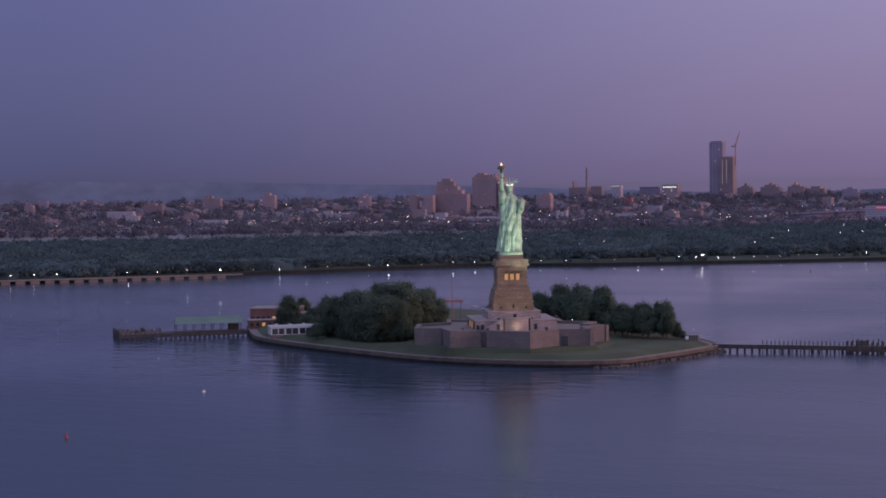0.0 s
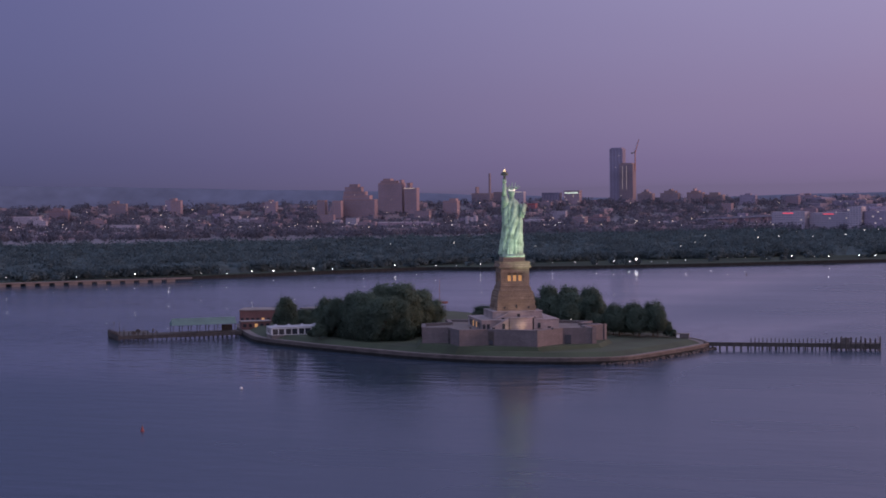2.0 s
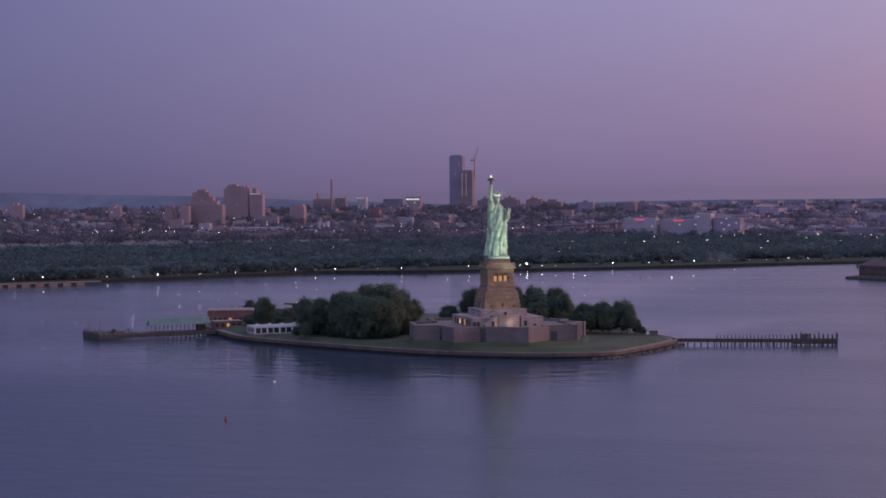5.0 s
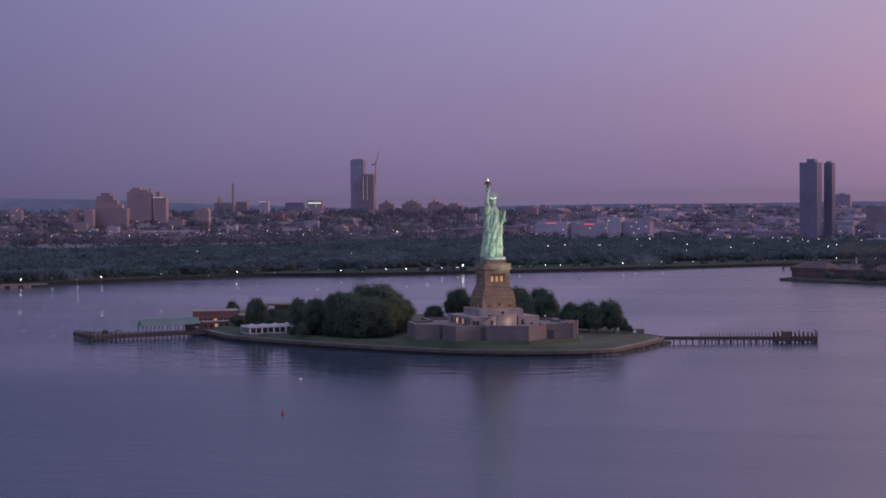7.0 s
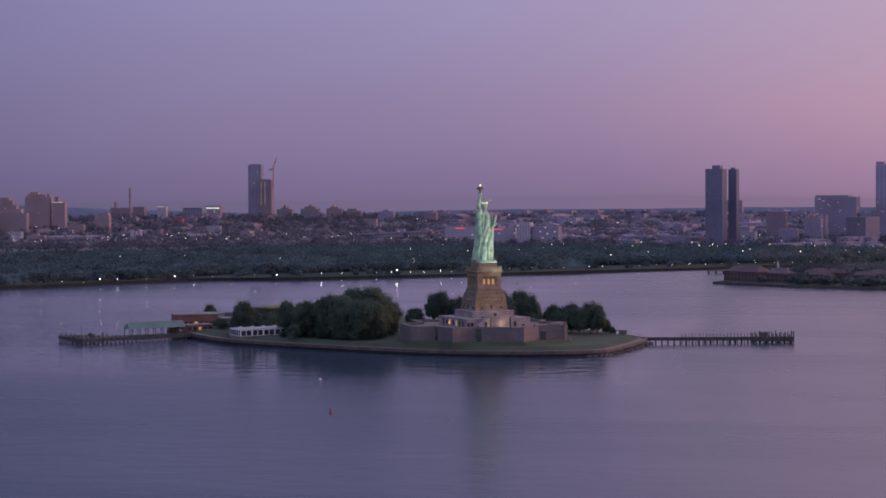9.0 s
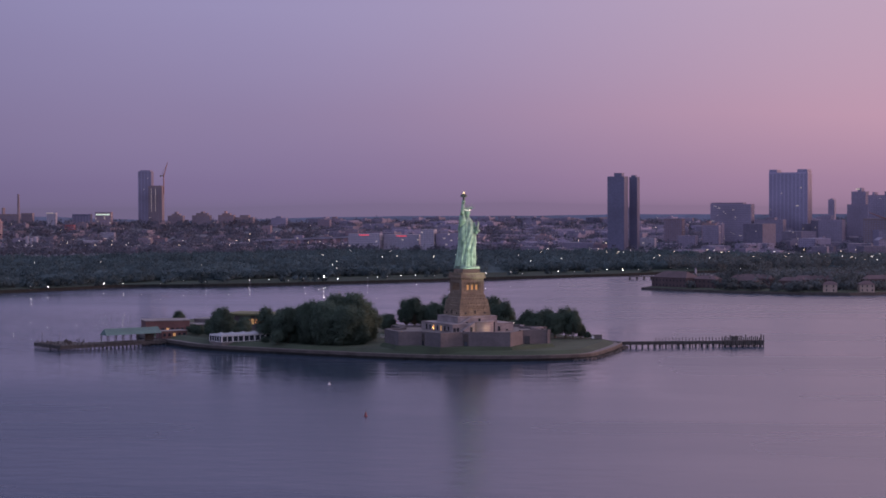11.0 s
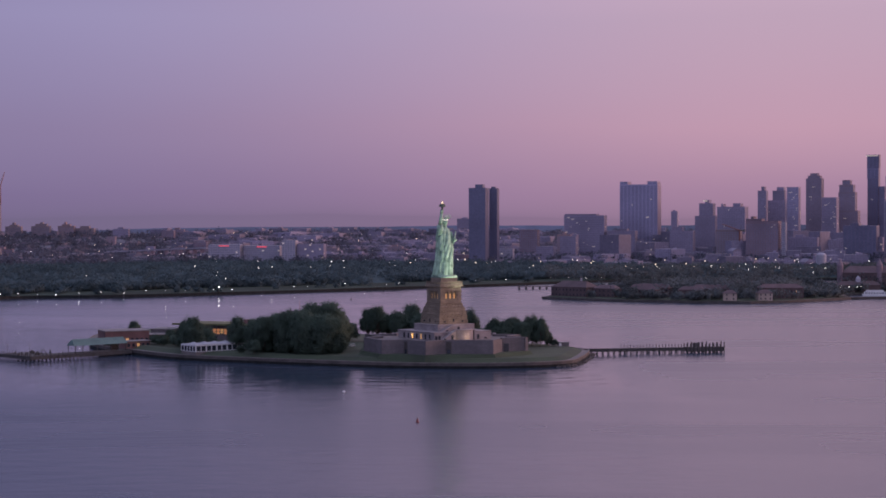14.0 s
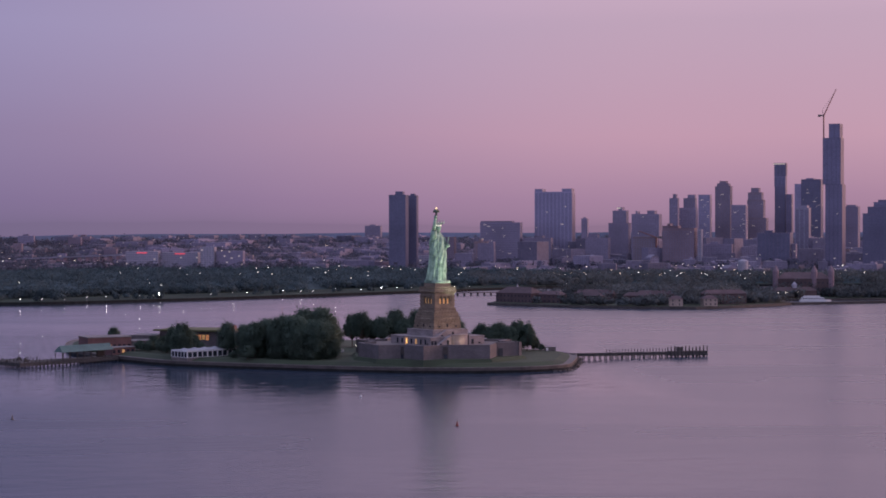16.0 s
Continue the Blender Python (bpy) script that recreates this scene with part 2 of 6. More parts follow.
# downtown copies of the city walls and roofs, paler to stand for thicker haze
DOWNTOWN = material("hazed_downtown_walls", (0.20, 0.174, 0.235), 0.85, 0.3, 0.004, 0.2, 0, island=0.25)
DOWNROOFS = material("hazed_downtown_roofs", (0.215, 0.188, 0.24), 0.9, 0.3, 0.004, 0.2, 0, island=0.2)
# blue of the hills is aerial haze put into the base colour
HILLS = material("hazed_wooded_hills", (0.082, 0.098, 0.152), 0.95, 0.2, 0.002, 0.02, 0)
CITYGROUND = material("city_ground", (0.125, 0.12, 0.145), 0.95, 0.3, 0.003, 0.05, 0)
BUOYRED = material("red_buoy_paint", (0.2, 0.03, 0.03), 0.5, 0.2, 1.0, 6.0, 0.1)

# water: dark, glossy, with fine ripples and broad calm streaks
WATER = bpy.data.materials.new("harbour_water")
WATER.use_nodes = True
t = WATER.node_tree
b = t.nodes["Principled BSDF"]
b.inputs["Base Color"].default_value = (0.033, 0.052, 0.084, 1)
b.inputs["IOR"].default_value = 1.33
co = t.nodes.new("ShaderNodeTexCoord")
mp = t.nodes.new("ShaderNodeMapping")
mp.inputs["Rotation"].default_value = (0, 0, radians(-15))
mp.inputs["Scale"].default_value = (0.5, 1.0, 1.0)
t.links.new(co.outputs["Object"], mp.inputs[0])
rip, swell, calm = (t.nodes.new("ShaderNodeTexNoise") for _ in range(3))
rip.inputs["Scale"].default_value, rip.inputs["Detail"].default_value = 0.5, 4
swell.inputs["Scale"].default_value, swell.inputs["Detail"].default_value = 0.11, 3
calm.inputs["Scale"].default_value, calm.inputs["Detail"].default_value = 0.006, 3
for n in (rip, swell, calm):
    t.links.new(mp.outputs[0], n.inputs["Vector"])
rr = t.nodes.new("ShaderNodeMapRange")
rr.inputs[1].default_value, rr.inputs[2].default_value = 0.35, 0.65
rr.inputs[3].default_value, rr.inputs[4].default_value = 0.03, 0.075
t.links.new(calm.outputs["Fac"], rr.inputs[0])
wsep = t.nodes.new("ShaderNodeSeparateXYZ")
t.links.new(co.outputs["Object"], wsep.inputs[0])


def water_math(op, p, q):
    n = t.nodes.new("ShaderNodeMath")
    n.operation = op
    for i, v in enumerate((p, q)):
        if isinstance(v, (int, float)):
            n.inputs[i].default_value = v
        else:
            t.links.new(v, n.inputs[i])
    return n.outputs[0]


def water_step(v, lo, hi):
    n = t.nodes.new("ShaderNodeMapRange")
    n.interpolation_type = "SMOOTHSTEP"
    n.inputs[1].default_value, n.inputs[2].default_value = lo, hi
    t.links.new(v, n.inputs[0])
    return n.outputs[0]


wx, wy = wsep.outputs[0], wsep.outputs[1]
open_east = water_math("MAXIMUM", water_math("MULTIPLY", water_step(wx, -130, 30), water_step(wy, 120, 300)), water_step(wx, 62, 128))
open_south = water_step(water_math("MULTIPLY", wy, -1.0), 95, 260)
lee = water_math("MULTIPLY", water_step(wy, 280, 480), water_math("SUBTRACT", 1.0, open_east))
still = water_math("SUBTRACT", 1.0, water_math("MULTIPLY", lee, 0.84))
open_water = water_math("MAXIMUM", water_math("MULTIPLY", open_east, 0.20), water_math("MAXIMUM", water_math("MULTIPLY", open_south, 0.20), water_math("MULTIPLY", lee, 0.08)))
lane_map, lanes = t.nodes.new("ShaderNodeMapping"), t.nodes.new("ShaderNodeTexNoise")
lane_map.inputs["Scale"].default_value = (0.16, 1.0, 1.0)
lane_map.inputs["Rotation"].default_value = (0, 0, radians(6))
lanes.inputs["Scale"].default_value, lanes.inputs["Detail"].default_value = 0.011, 3
t.links.new(co.outputs["Object"], lane_map.inputs[0])
t.links.new(lane_map.outputs[0], lanes.inputs["Vector"])
wind = water_math("MULTIPLY", water_step(lanes.outputs["Fac"], 0.42, 0.62), 0.035)
t.links.new(water_math("ADD", water_math("ADD", rr.outputs[0], wind), open_water), b.inputs["Roughness"])
b1, b2 = t.nodes.new("ShaderNodeBump"), t.nodes.new("ShaderNodeBump")
b1.inputs["Strength"].default_value, b1.inputs["Distance"].default_value = 0.9, 0.12
b2.inputs["Strength"].default_value, b2.inputs["Distance"].default_value = 0.6, 0.85
t.links.new(rip.outputs["Fac"], b1.inputs["Height"])
t.links.new(swell.outputs["Fac"], b2.inputs["Height"])
ruffle = t.nodes.new("ShaderNodeMapRange")
ruffle.inputs[1].default_value, ruffle.inputs[2].default_value = 0.40, 0.62
ruffle.inputs[3].default_value, ruffle.inputs[4].default_value = 0.45, 1.0
t.links.new(calm.outputs["Fac"], ruffle.inputs[0])
t.links.new(water_math("MULTIPLY", water_math("SUBTRACT", 0.9, water_math("MULTIPLY", open_east, 0.45)), still), b1.inputs["Strength"])
t.links.new(water_math("MULTIPLY", water_math("MULTIPLY", ruffle.outputs[0], still), water_math("SUBTRACT", 1.0, water_math("MULTIPLY", open_east, 0.6))), b2.inputs["Strength"])
t.links.new(b2.outputs[0], b1.inputs["Normal"])
t.links.new(b1.outputs[0], b.inputs["Normal"])

# ---- mesh helpers ----
def box(bm, x0, x1, y0, y1, z0, z1):
    vs = [bm.verts.new((x, y, z)) for z in (z0, z1) for x, y in ((x0, y0), (x1, y0), (x1, y1), (x0, y1))]
    for f in ((3, 2, 1, 0), (4, 5, 6, 7), (0, 1, 5, 4), (1, 2, 6, 5), (2, 3, 7, 6), (3, 0, 4, 7)):
        bm.faces.new([vs[i] for i in f])
    return vs


def prism(bm, pts, z0, z1, shrink=0.0):
    """A solid over an anticlockwise outline; shrink draws the top in towards the middle."""
    n = len(pts)
    cx, cy = sum(p[0] for p in pts) / n, sum(p[1] for p in pts) / n
    lo = [bm.verts.new((x, y, z0)) for x, y in pts]
    hi = [bm.verts.new((x + (cx - x) * shrink, y + (cy - y) * shrink, z1)) for x, y in pts]
    bm.faces.new(lo[::-1])
    bm.faces.new(hi)
    for i in range(n):
        j = (i + 1) % n
        bm.faces.new((lo[i], lo[j], hi[j], hi[i]))


def taper(bm, a, b, z0, z1, c=None, d=None):
    """A square block of half widths a (below) and b (above)."""
    lo = [bm.verts.new((x * a, y * (c or a), z0)) for x, y in ((-1, -1), (1, -1), (1, 1), (-1, 1))]
    hi = [bm.verts.new((x * b, y * (d or b), z1)) for x, y in ((-1, -1), (1, -1), (1, 1), (-1, 1))]
    bm.faces.new(lo[::-1])
    bm.faces.new(hi)
    for i in range(4):
        j = (i + 1) % 4
        bm.faces.new((lo[i], lo[j], hi[j], hi[i]))


def tube(bm, p, q, r0, r1, n=6):
    p, q = Vector(p), Vector(q)
    m = (q - p).to_track_quat("Z", "Y").to_matrix()
    rings = []
    for c, r in ((p, r0), (q, r1)):
        rings.append([bm.verts.new(c + m @ Vector((r * math.cos(2 * math.pi * i / n), r * math.sin(2 * math.pi * i / n), 0))) for i in range(n)])
    for i in range(n):
        j = (i + 1) % n
        bm.faces.new((rings[0][i], rings[0][j], rings[1][j], rings[1][i]))
    bm.faces.new(rings[0][::-1])
    bm.faces.new(rings[1])


def mesh_of(name, bm, mat):
    me = bpy.data.meshes.new(name)
    bm.normal_update()
    bm.to_mesh(me)
    bm.free()
    for m in mat if isinstance(mat, (list, tuple)) else [mat]:
        me.materials.append(m)
    return me


def part(name, bm, mat, parent=None, label=""):
    ob = new(name, mesh_of(name, bm, mat))
    ob.parent = parent
    return tagged(ob, label)


def thing(name, label, category, m=None, group="", kind=""):
    ob = new(name)
    ob.empty_display_size = 2
    if m is not None:
        ob.matrix_basis = m
    return tagged(ob, label, category, group, kind)


def quads_mesh(name, verts, mat, n=4, normals=None):
    me = bpy.data.meshes.new(name)
    k = len(verts) // n
    me.from_pydata(verts.tolist(), [], np.arange(k * n).reshape(k, n).tolist())
    me.materials.append(mat)
    if normals is not None:
        me.normals_split_custom_set_from_vertices(normals.tolist())
    return me


def unit(v):
    return v / (np.linalg.norm(v, axis=1)[:, None] + 1e-6)


def leaf_quads(rng, centres, radii, count, size, inner=0.62, loose=0.45, heart=None, rounding=0.6, fray=(0.4, 7)):
    """Leafy tufts in the outer shells of lumps: centres (n, 3), radii (n, 3), count tufts in all.
    The tufts shade like the rounded mass of foliage that they belong to. Returns corners and their normals."""
    which = rng.integers(0, len(centres), count)
    d = unit(rng.normal(size=(count, 3)))
    at = centres[which] + d * radii[which] * (inner + (1.1 - inner) * rng.random((count, 1)) ** 0.7 + fray[0] * rng.random((count, 1)) ** fray[1])
    nrm = unit(d + loose * rng.normal(size=(count, 3)))
    u = unit(np.cross(nrm, rng.normal(size=(count, 3))))
    v = np.cross(nrm, u)
    s = size * (0.55 + 0.9 * rng.random((count, 1)))
    u, v = u * s, v * s * 0.7
    soft = d.copy()
    if heart is not None:
        soft = d * (1 - rounding) + unit(at - heart) * rounding
    soft = unit(soft + 0.22 * rng.normal(size=(count, 3)) + np.array([[0, 0, 0.25]]))
    turn = (nrm * soft).sum(1) < 0
    v[turn] *= -1
    return np.stack([at - u - v, at + u - v, at + u + v, at - u + v], 1).reshape(-1, 3), np.repeat(soft, 4, axis=0)

# ---- the setting: water, island, far shore ----
bm = bmesh.new()
box(bm, -4000, 4000, -2600, 4000, -30, 0)
tagged(part("water", bm, WATER), "calm violet-blue harbour water with fine ripples", "water", kind="structure")

ISLAND = [(-199, 60), (-182, 38), (-160, 14), (-122, -8), (-80, -28), (-31, -48), (8, -55), (40, -52), (59, -45), (74, -33), (81, -6), (86, 20), (89, 44), (88, 53),
          (77, 71), (62, 88), (44, 110), (20, 136), (-8, 158), (-45, 180), (-95, 205), (-150, 232), (-205, 250), (-240, 230), (-246, 185), (-236, 130), (-222, 92)]


def inset(pts, d):
    out, n = [], len(pts)
    for i in range(n):
        a, p, c = (Vector(pts[(i + k) % n]) for k in (-1, 0, 1))
        u, v = (p - a).normalized(), (c - p).normalized()
        nrm = Vector((-u.y - v.y, u.x + v.x)).normalized()
        k = d / max(0.5, nrm.dot(Vector((-u.y, u.x))))
        out.append(tuple(p + nrm * k))
    return out


def round_outline(pts, steps=4):
    out, n = [], len(pts)
    for i in range(n):
        p0, p1, p2, p3 = (Vector(pts[(i + k) % n]) for k in (-1, 0, 1, 2))
        for s in range(steps):
            u = s / steps
            out.append(tuple(0.5 * ((2 * p1) + (p2 - p0) * u + (2 * p0 - 5 * p1 + 4 * p2 - p3) * u * u + (3 * p1 - p0 - 3 * p2 + p3) * u ** 3)))
    return out


SHORE = round_outline(ISLAND)
terr = tagged(new("island_ground"), "low island with a granite seawall and lawns", "ground", kind="structure")


def band(bm, a, za, b_, zb):
    lo, hi = [bm.verts.new((*p, za)) for p in a], [bm.verts.new((*p, zb)) for p in b_]
    n = len(a)
    for i in range(n):
        j = (i + 1) % n
        bm.faces.new((lo[i], lo[j], hi[j], hi[i]))


ring = [SHORE, inset(SHORE, 0.25), inset(SHORE, 0.5), inset(SHORE, 1.3), inset(SHORE, 5.0), inset(SHORE, 10.5)]
bm = bmesh.new()
band(bm, ring[0], -2.0, ring[1], 1.5)
part("tide_band", bm, WETSTONE, terr, "black wet algae band along the foot of the seawall")
bm = bmesh.new()
band(bm, ring[1], 1.5, ring[2], 2.9)
part("seawall", bm, SEAWALL, terr, "dark weathered granite seawall")
bm = bmesh.new()
band(bm, inset(SHORE, 0.38), 2.9, inset(SHORE, 0.38), 3.4)
band(bm, inset(SHORE, 0.38), 3.4, ring[3], 3.4)
band(bm, ring[3], 3.4, ring[3], 3.0)
part("coping", bm, COPING, terr, "paler granite coping on the seawall")
bm = bmesh.new()
band(bm, ring[3], 3.0, ring[4], 3.1)
part("promenade", bm, PAVING, terr, "pale paved promenade along the seawall")
bm = bmesh.new()
band(bm, ring[4], 3.1, ring[5], 5.0)
inner = [bm.verts.new((*p, 5.0)) for p in ring[5]]
bm.faces.new(inner)
bmesh.ops.triangulate(bm, faces=[f for f in bm.faces if len(f.verts) > 4])
part("lawn", bm, GRASS, terr, "dark green mown lawn")

# tumbled rocks along the foot of the wall at the eastern tip
rr_ = random.Random(6)
bm = bmesh.new()
for k in range(150):
    u = rr_.random()
    i = rr_.randrange(len(SHORE))
    while not (SHORE[i][0] > 60 and -46 < SHORE[i][1] < 50):
        i = rr_.randrange(len(SHORE))
    a_, c_ = Vector(SHORE[i]), Vector(SHORE[(i + 1) % len(SHORE)])
    p_ = a_.lerp(c_, u)
    out = Vector((c_.y - a_.y, a_.x - c_.x)).normalized() * rr_.uniform(-0.2, 2.6)
    k0 = len(bm.verts)
    bmesh.ops.create_icosphere(bm, subdivisions=1, radius=1.0, matrix=pose(p_.x + out.x, p_.y + out.y, rr_.uniform(-.2, .5), rr_.uniform(0, 90), rr_.uniform(0, 90), rr_.uniform(0, 90)) @ Matrix.Diagonal((rr_.uniform(.5, 1.4), rr_.uniform(.5, 1.1), rr_.uniform(.4, .9), 1)))
    bm.verts.ensure_lookup_table()
    for v in bm.verts[k0:]:
        v.co += Vector((rr_.uniform(-.15, .15), rr_.uniform(-.15, .15), rr_.uniform(-.12, .12)))
tagged(part("riprap", bm, SEAWALL), "tumbled dark boulders at the foot of the seawall", "rocks", kind="stuff")

# the far shore: parkland, then the city rising to a low ridge
COAST = [(-2600, -1300), (-1600, -500), (-1100, 0), (-735, 440), (-672, 521), (-596, 629), (-510, 757), (-452, 839), (-371, 855), (-272, 910), (-177, 976), (-99, 1041),
         (58, 1162), (139, 1239), (300, 1330), (620, 1330), (1000, 1250), (1500, 1000), (2600, 600)]
MID = Vector((200, -960))


def land_height(x, y):
    r = math.hypot(x - MID.x, y - MID.y)
    k = min(1, max(0, (r - 3750) / 1000))
    return 2.6 + 38 * k * k * (3 - 2 * k)


bm = bmesh.new()
rows = []
for i, (x, y) in enumerate(round_outline(COAST, 6)[:-12]):
    d = (Vector((x, y)) - MID)
    r0, d = d.length, d.normalized()
    row = [bm.verts.new((x, y, -1.0)), bm.verts.new((x + d.x * 1.2, y + d.y * 1.2, 3.3))]
    for k in range(26):
        r = r0 + 8 + (4840 - r0 - 8) * (k / 25) ** 1.6
        px, py = MID.x + d.x * r, MID.y + d.y * r
        row.append(bm.verts.new((px, py, land_height(px, py))))
    rows.append(row)
for a, c in zip(rows, rows[1:]):
    for k in range(len(a) - 1):
        f = bm.faces.new((a[k], c[k], c[k + 1], a[k + 1]))
        f.material_index = 0 if k < 2 else (1 if k < 8 else 2)
bmesh.ops.recalc_face_normals(bm, faces=bm.faces)
tagged(part("shore_ground", bm, [WETSTONE, MEADOW, CITYGROUND]), "low far shore with a stone edge and meadow", "ground", kind="structure")

bm = bmesh.new()
prev = None
for i in range(181):
    az = radians(-75 + i * 150 / 180)
    base = float(np.interp(math.degrees(az), [-75, -39, -33, -26, -22, -16, -12, -3, 30], [112, 108, 95, 81, 66, 48, 57, 61, 66]))
    h = base + 5 * noise.noise((i * 0.11, 0, 3)) + 2.5 * noise.noise((i * 0.6, 5, 0))
    r = 4850
    s, c = math.sin(az), math.cos(az)
    cur = [bm.verts.new((MID.x + s * (r - 120), MID.y + c * (r - 120), 20)), bm.verts.new((MID.x + s * r, MID.y + c * r, h)), bm.verts.new((MID.x + s * (r + 60), MID.y + c * (r + 60), 0))]
    if prev:
        bm.faces.new((prev[0], cur[0], cur[1], prev[1]))
        bm.faces.new((prev[1], cur[1], cur[2], prev[2]))
    prev = cur
bmesh.ops.recalc_face_normals(bm, faces=bm.faces)
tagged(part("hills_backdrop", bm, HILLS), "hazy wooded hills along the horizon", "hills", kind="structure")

# ---- the statue ----
TURN = pose(0, 0, 0, 0, 0, 34)


def statue():
    """A draped standing figure with a raised torch, a spiked crown and a tablet, as one mesh."""
    bm = bmesh.new()
    taper(bm, 5.6, 5.5, 49.4, 50.6)
    taper(bm, 5.3, 5.2, 50.6, 51.0)
    # height over the plinth, half width, half depth, shift x, shift y
    LOFT = [(0, 5.7, 5.2, -0.7, 0.3), (1.5, 5.5, 5.1, -0.6, 0.3), (4, 5.25, 4.8, -0.4, 0.2), (8, 4.85, 4.45, -0.1, 0.1), (12, 4.7, 4.15, 0.1, 0), (16, 4.6, 3.95, 0.2, 0), (19, 4.55, 3.75, 0.2, 0),
            (22, 4.4, 3.45, 0.0, 0), (24.5, 4.1, 3.0, -0.2, 0), (26.5, 3.6, 2.55, -0.3, -0.1), (27.6, 2.4, 2.0, -0.2, -0.2), (28.3, 1.5, 1.5, 0, -0.3)]
    N = 132

    def crease(v):
        """A rounded ridge between sharp valleys, from -1 to 1."""
        return 2 * abs(math.sin(v)) ** 0.55 - 1

    levels = []
    for k in range(85):
        z = k * 28.3 / 84
        j = max(i for i in range(len(LOFT)) if LOFT[i][0] <= z + 1e-6)
        j = min(j, len(LOFT) - 2)
        u = (z - LOFT[j][0]) / (LOFT[j + 1][0] - LOFT[j][0])
        w, d, sx, sy = (LOFT[j][i] + (LOFT[j + 1][i] - LOFT[j][i]) * u for i in range(1, 5))
        ringv = []
        for i in range(N):
            a = 2 * math.pi * i / N
            # the gown: upright pleats below the slanting hem of the mantle
            hem = 11.5 - 7.5 * math.cos(a + 0.5) + 1.2 * math.sin(3 * a)
            wob = 0.35 * noise.noise((1.6 * math.cos(a), 1.6 * math.sin(a), z * 0.12))
            gown = -0.03 + 0.13 * crease(6 * a + wob * 4 + 0.05 * z) + 0.06 * crease(13 * a - wob * 5)
            # the mantle: long folds that sweep from the left shoulder down to the right hip
            mantle = 0.03 + 0.13 * crease(3 * a - 0.20 * z + wob * 4) + 0.075 * crease(6 * a - 0.34 * z - wob * 5) + 0.02 * crease(13 * a - 0.6 * z)
            over = min(1, max(0, (z - hem) / 0.9 + 0.5))
            f = gown * (1 - over) + mantle * over
            f += 0.035 * noise.noise((2.2 * math.cos(a), 2.2 * math.sin(a), z * 0.25))
            f *= min(1, (28.3 - z) / 5)
            ringv.append(bm.verts.new((sx + w * math.cos(a) * (1 + f), sy + d * math.sin(a) * (1 + f), 51 + z)))
        levels.append(ringv)
    for p, q in zip(levels, levels[1:]):
        for i in range(N):
            j = (i + 1) % N
            bm.faces.new((p[i], p[j], q[j], q[i]))
    bm.faces.new(levels[-1])
    # mantle falling in straight folds from the bent left arm
    for s in range(6):
        tube(bm, (4.9 - 0.25 * s, -0.6 - 0.45 * s, 72.6 - 0.3 * s), (5.0 - 0.45 * s, -1.6 - 0.35 * s, 56.5 + 1.1 * s), 0.55, 0.32, 6)
    # raised arm with its sleeve, hand and torch
    tube(bm, (-3.0, -0.6, 75.6), (-4.0, -2.0, 80.6), 2.3, 1.6, 10)
    bmesh.ops.create_icosphere(bm, subdivisions=2, radius=1.0, matrix=pose(-3.9, -0.9, 76.6, 0, 8, 0) @ Matrix.Diagonal((1.5, 1.8, 3.2, 1)))
    tube(bm, (-4.0, -2.0, 80.4), (-4.3, -4.0, 87.2), 1.25, 0.85, 10)
    tube(bm, (-4.3, -4.0, 87.2), (-4.4, -4.6, 89.2), 0.95, 1.0, 10)
    before = set(bm.faces)
    tube(bm, (-4.4, -4.8, 87.6), (-4.4, -5.0, 91.0), 0.45, 0.7, 10)
    tube(bm, (-4.4, -5.0, 91.0), (-4.4, -5.0, 91.6), 1.9, 2.0, 16)
    tube(bm, (-4.4, -5.0, 91.6), (-4.4, -5.0, 92.4), 1.75, 1.75, 16)
    tube(bm, (-4.4, -5.0, 92.3), (-4.4, -5.0, 92.9), 1.0, 1.25, 12)
    for f in set(bm.faces) - before:
        f.material_index = 3
    before = set(bm.faces)
    for k in range(5):
        a = k * 1.257
        tube(bm, (-4.4 + 0.35 * math.cos(a), -5.0 + 0.35 * math.sin(a), 92.8), (-4.4 + 0.15 * math.cos(a + 1), -5.0 + 0.15 * math.sin(a + 1), 94.0), 0.42, 0.12, 7)
    tube(bm, (-4.4, -5, 93.3), (-4.25, -5, 94.3), 0.36, 0.12, 8)
    for f in set(bm.faces) - before:
        f.material_index = 1
    # neck, head, hair, diadem and rays
    tube(bm, (0, -0.5, 78.5), (0, -0.9, 81.0), 1.35, 1.25, 12)
    bmesh.ops.create_icosphere(bm, subdivisions=3, radius=1.0, matrix=pose(0, -1.1, 82.2) @ Matrix.Diagonal((1.55, 1.85, 2.35, 1)))
    bmesh.ops.create_icosphere(bm, subdivisions=2, radius=1.0, matrix=pose(0, 0.1, 82.3) @ Matrix.Diagonal((1.75, 1.6, 2.0, 1)))
    tube(bm, (0, -2.7, 82.3), (0, -3.15, 81.7), 0.25, 0.35, 5)
    before = set(bm.faces)
    tube(bm, (0, -1.0, 83.3), (0, -1.15, 83.85), 1.72, 1.85, 16)
    for f in set(bm.faces) - before:
        f.material_index = 2
    for k in range(7):
        a = radians(-75 + 25 * k)
        tube(bm, (1.9 * math.sin(a), -1.2 - 0.7 * math.cos(a) * 0.6, 84.0), (4.6 * math.sin(a), -1.9 - 1.2 * math.cos(a), 84.3 + 3.2 * math.cos(a)), 0.3, 0.07, 5)
    # left arm bent round the tablet
    tube(bm, (3.6, -0.3, 76.0), (5.0, -0.9, 71.2), 1.7, 1.35, 10)
    tube(bm, (5.0, -0.9, 71.2), (5.6, -4.2, 71.4), 1.35, 0.85, 10)
    m = pose(5.7, -2.7, 73.0, 10, 16, 56)
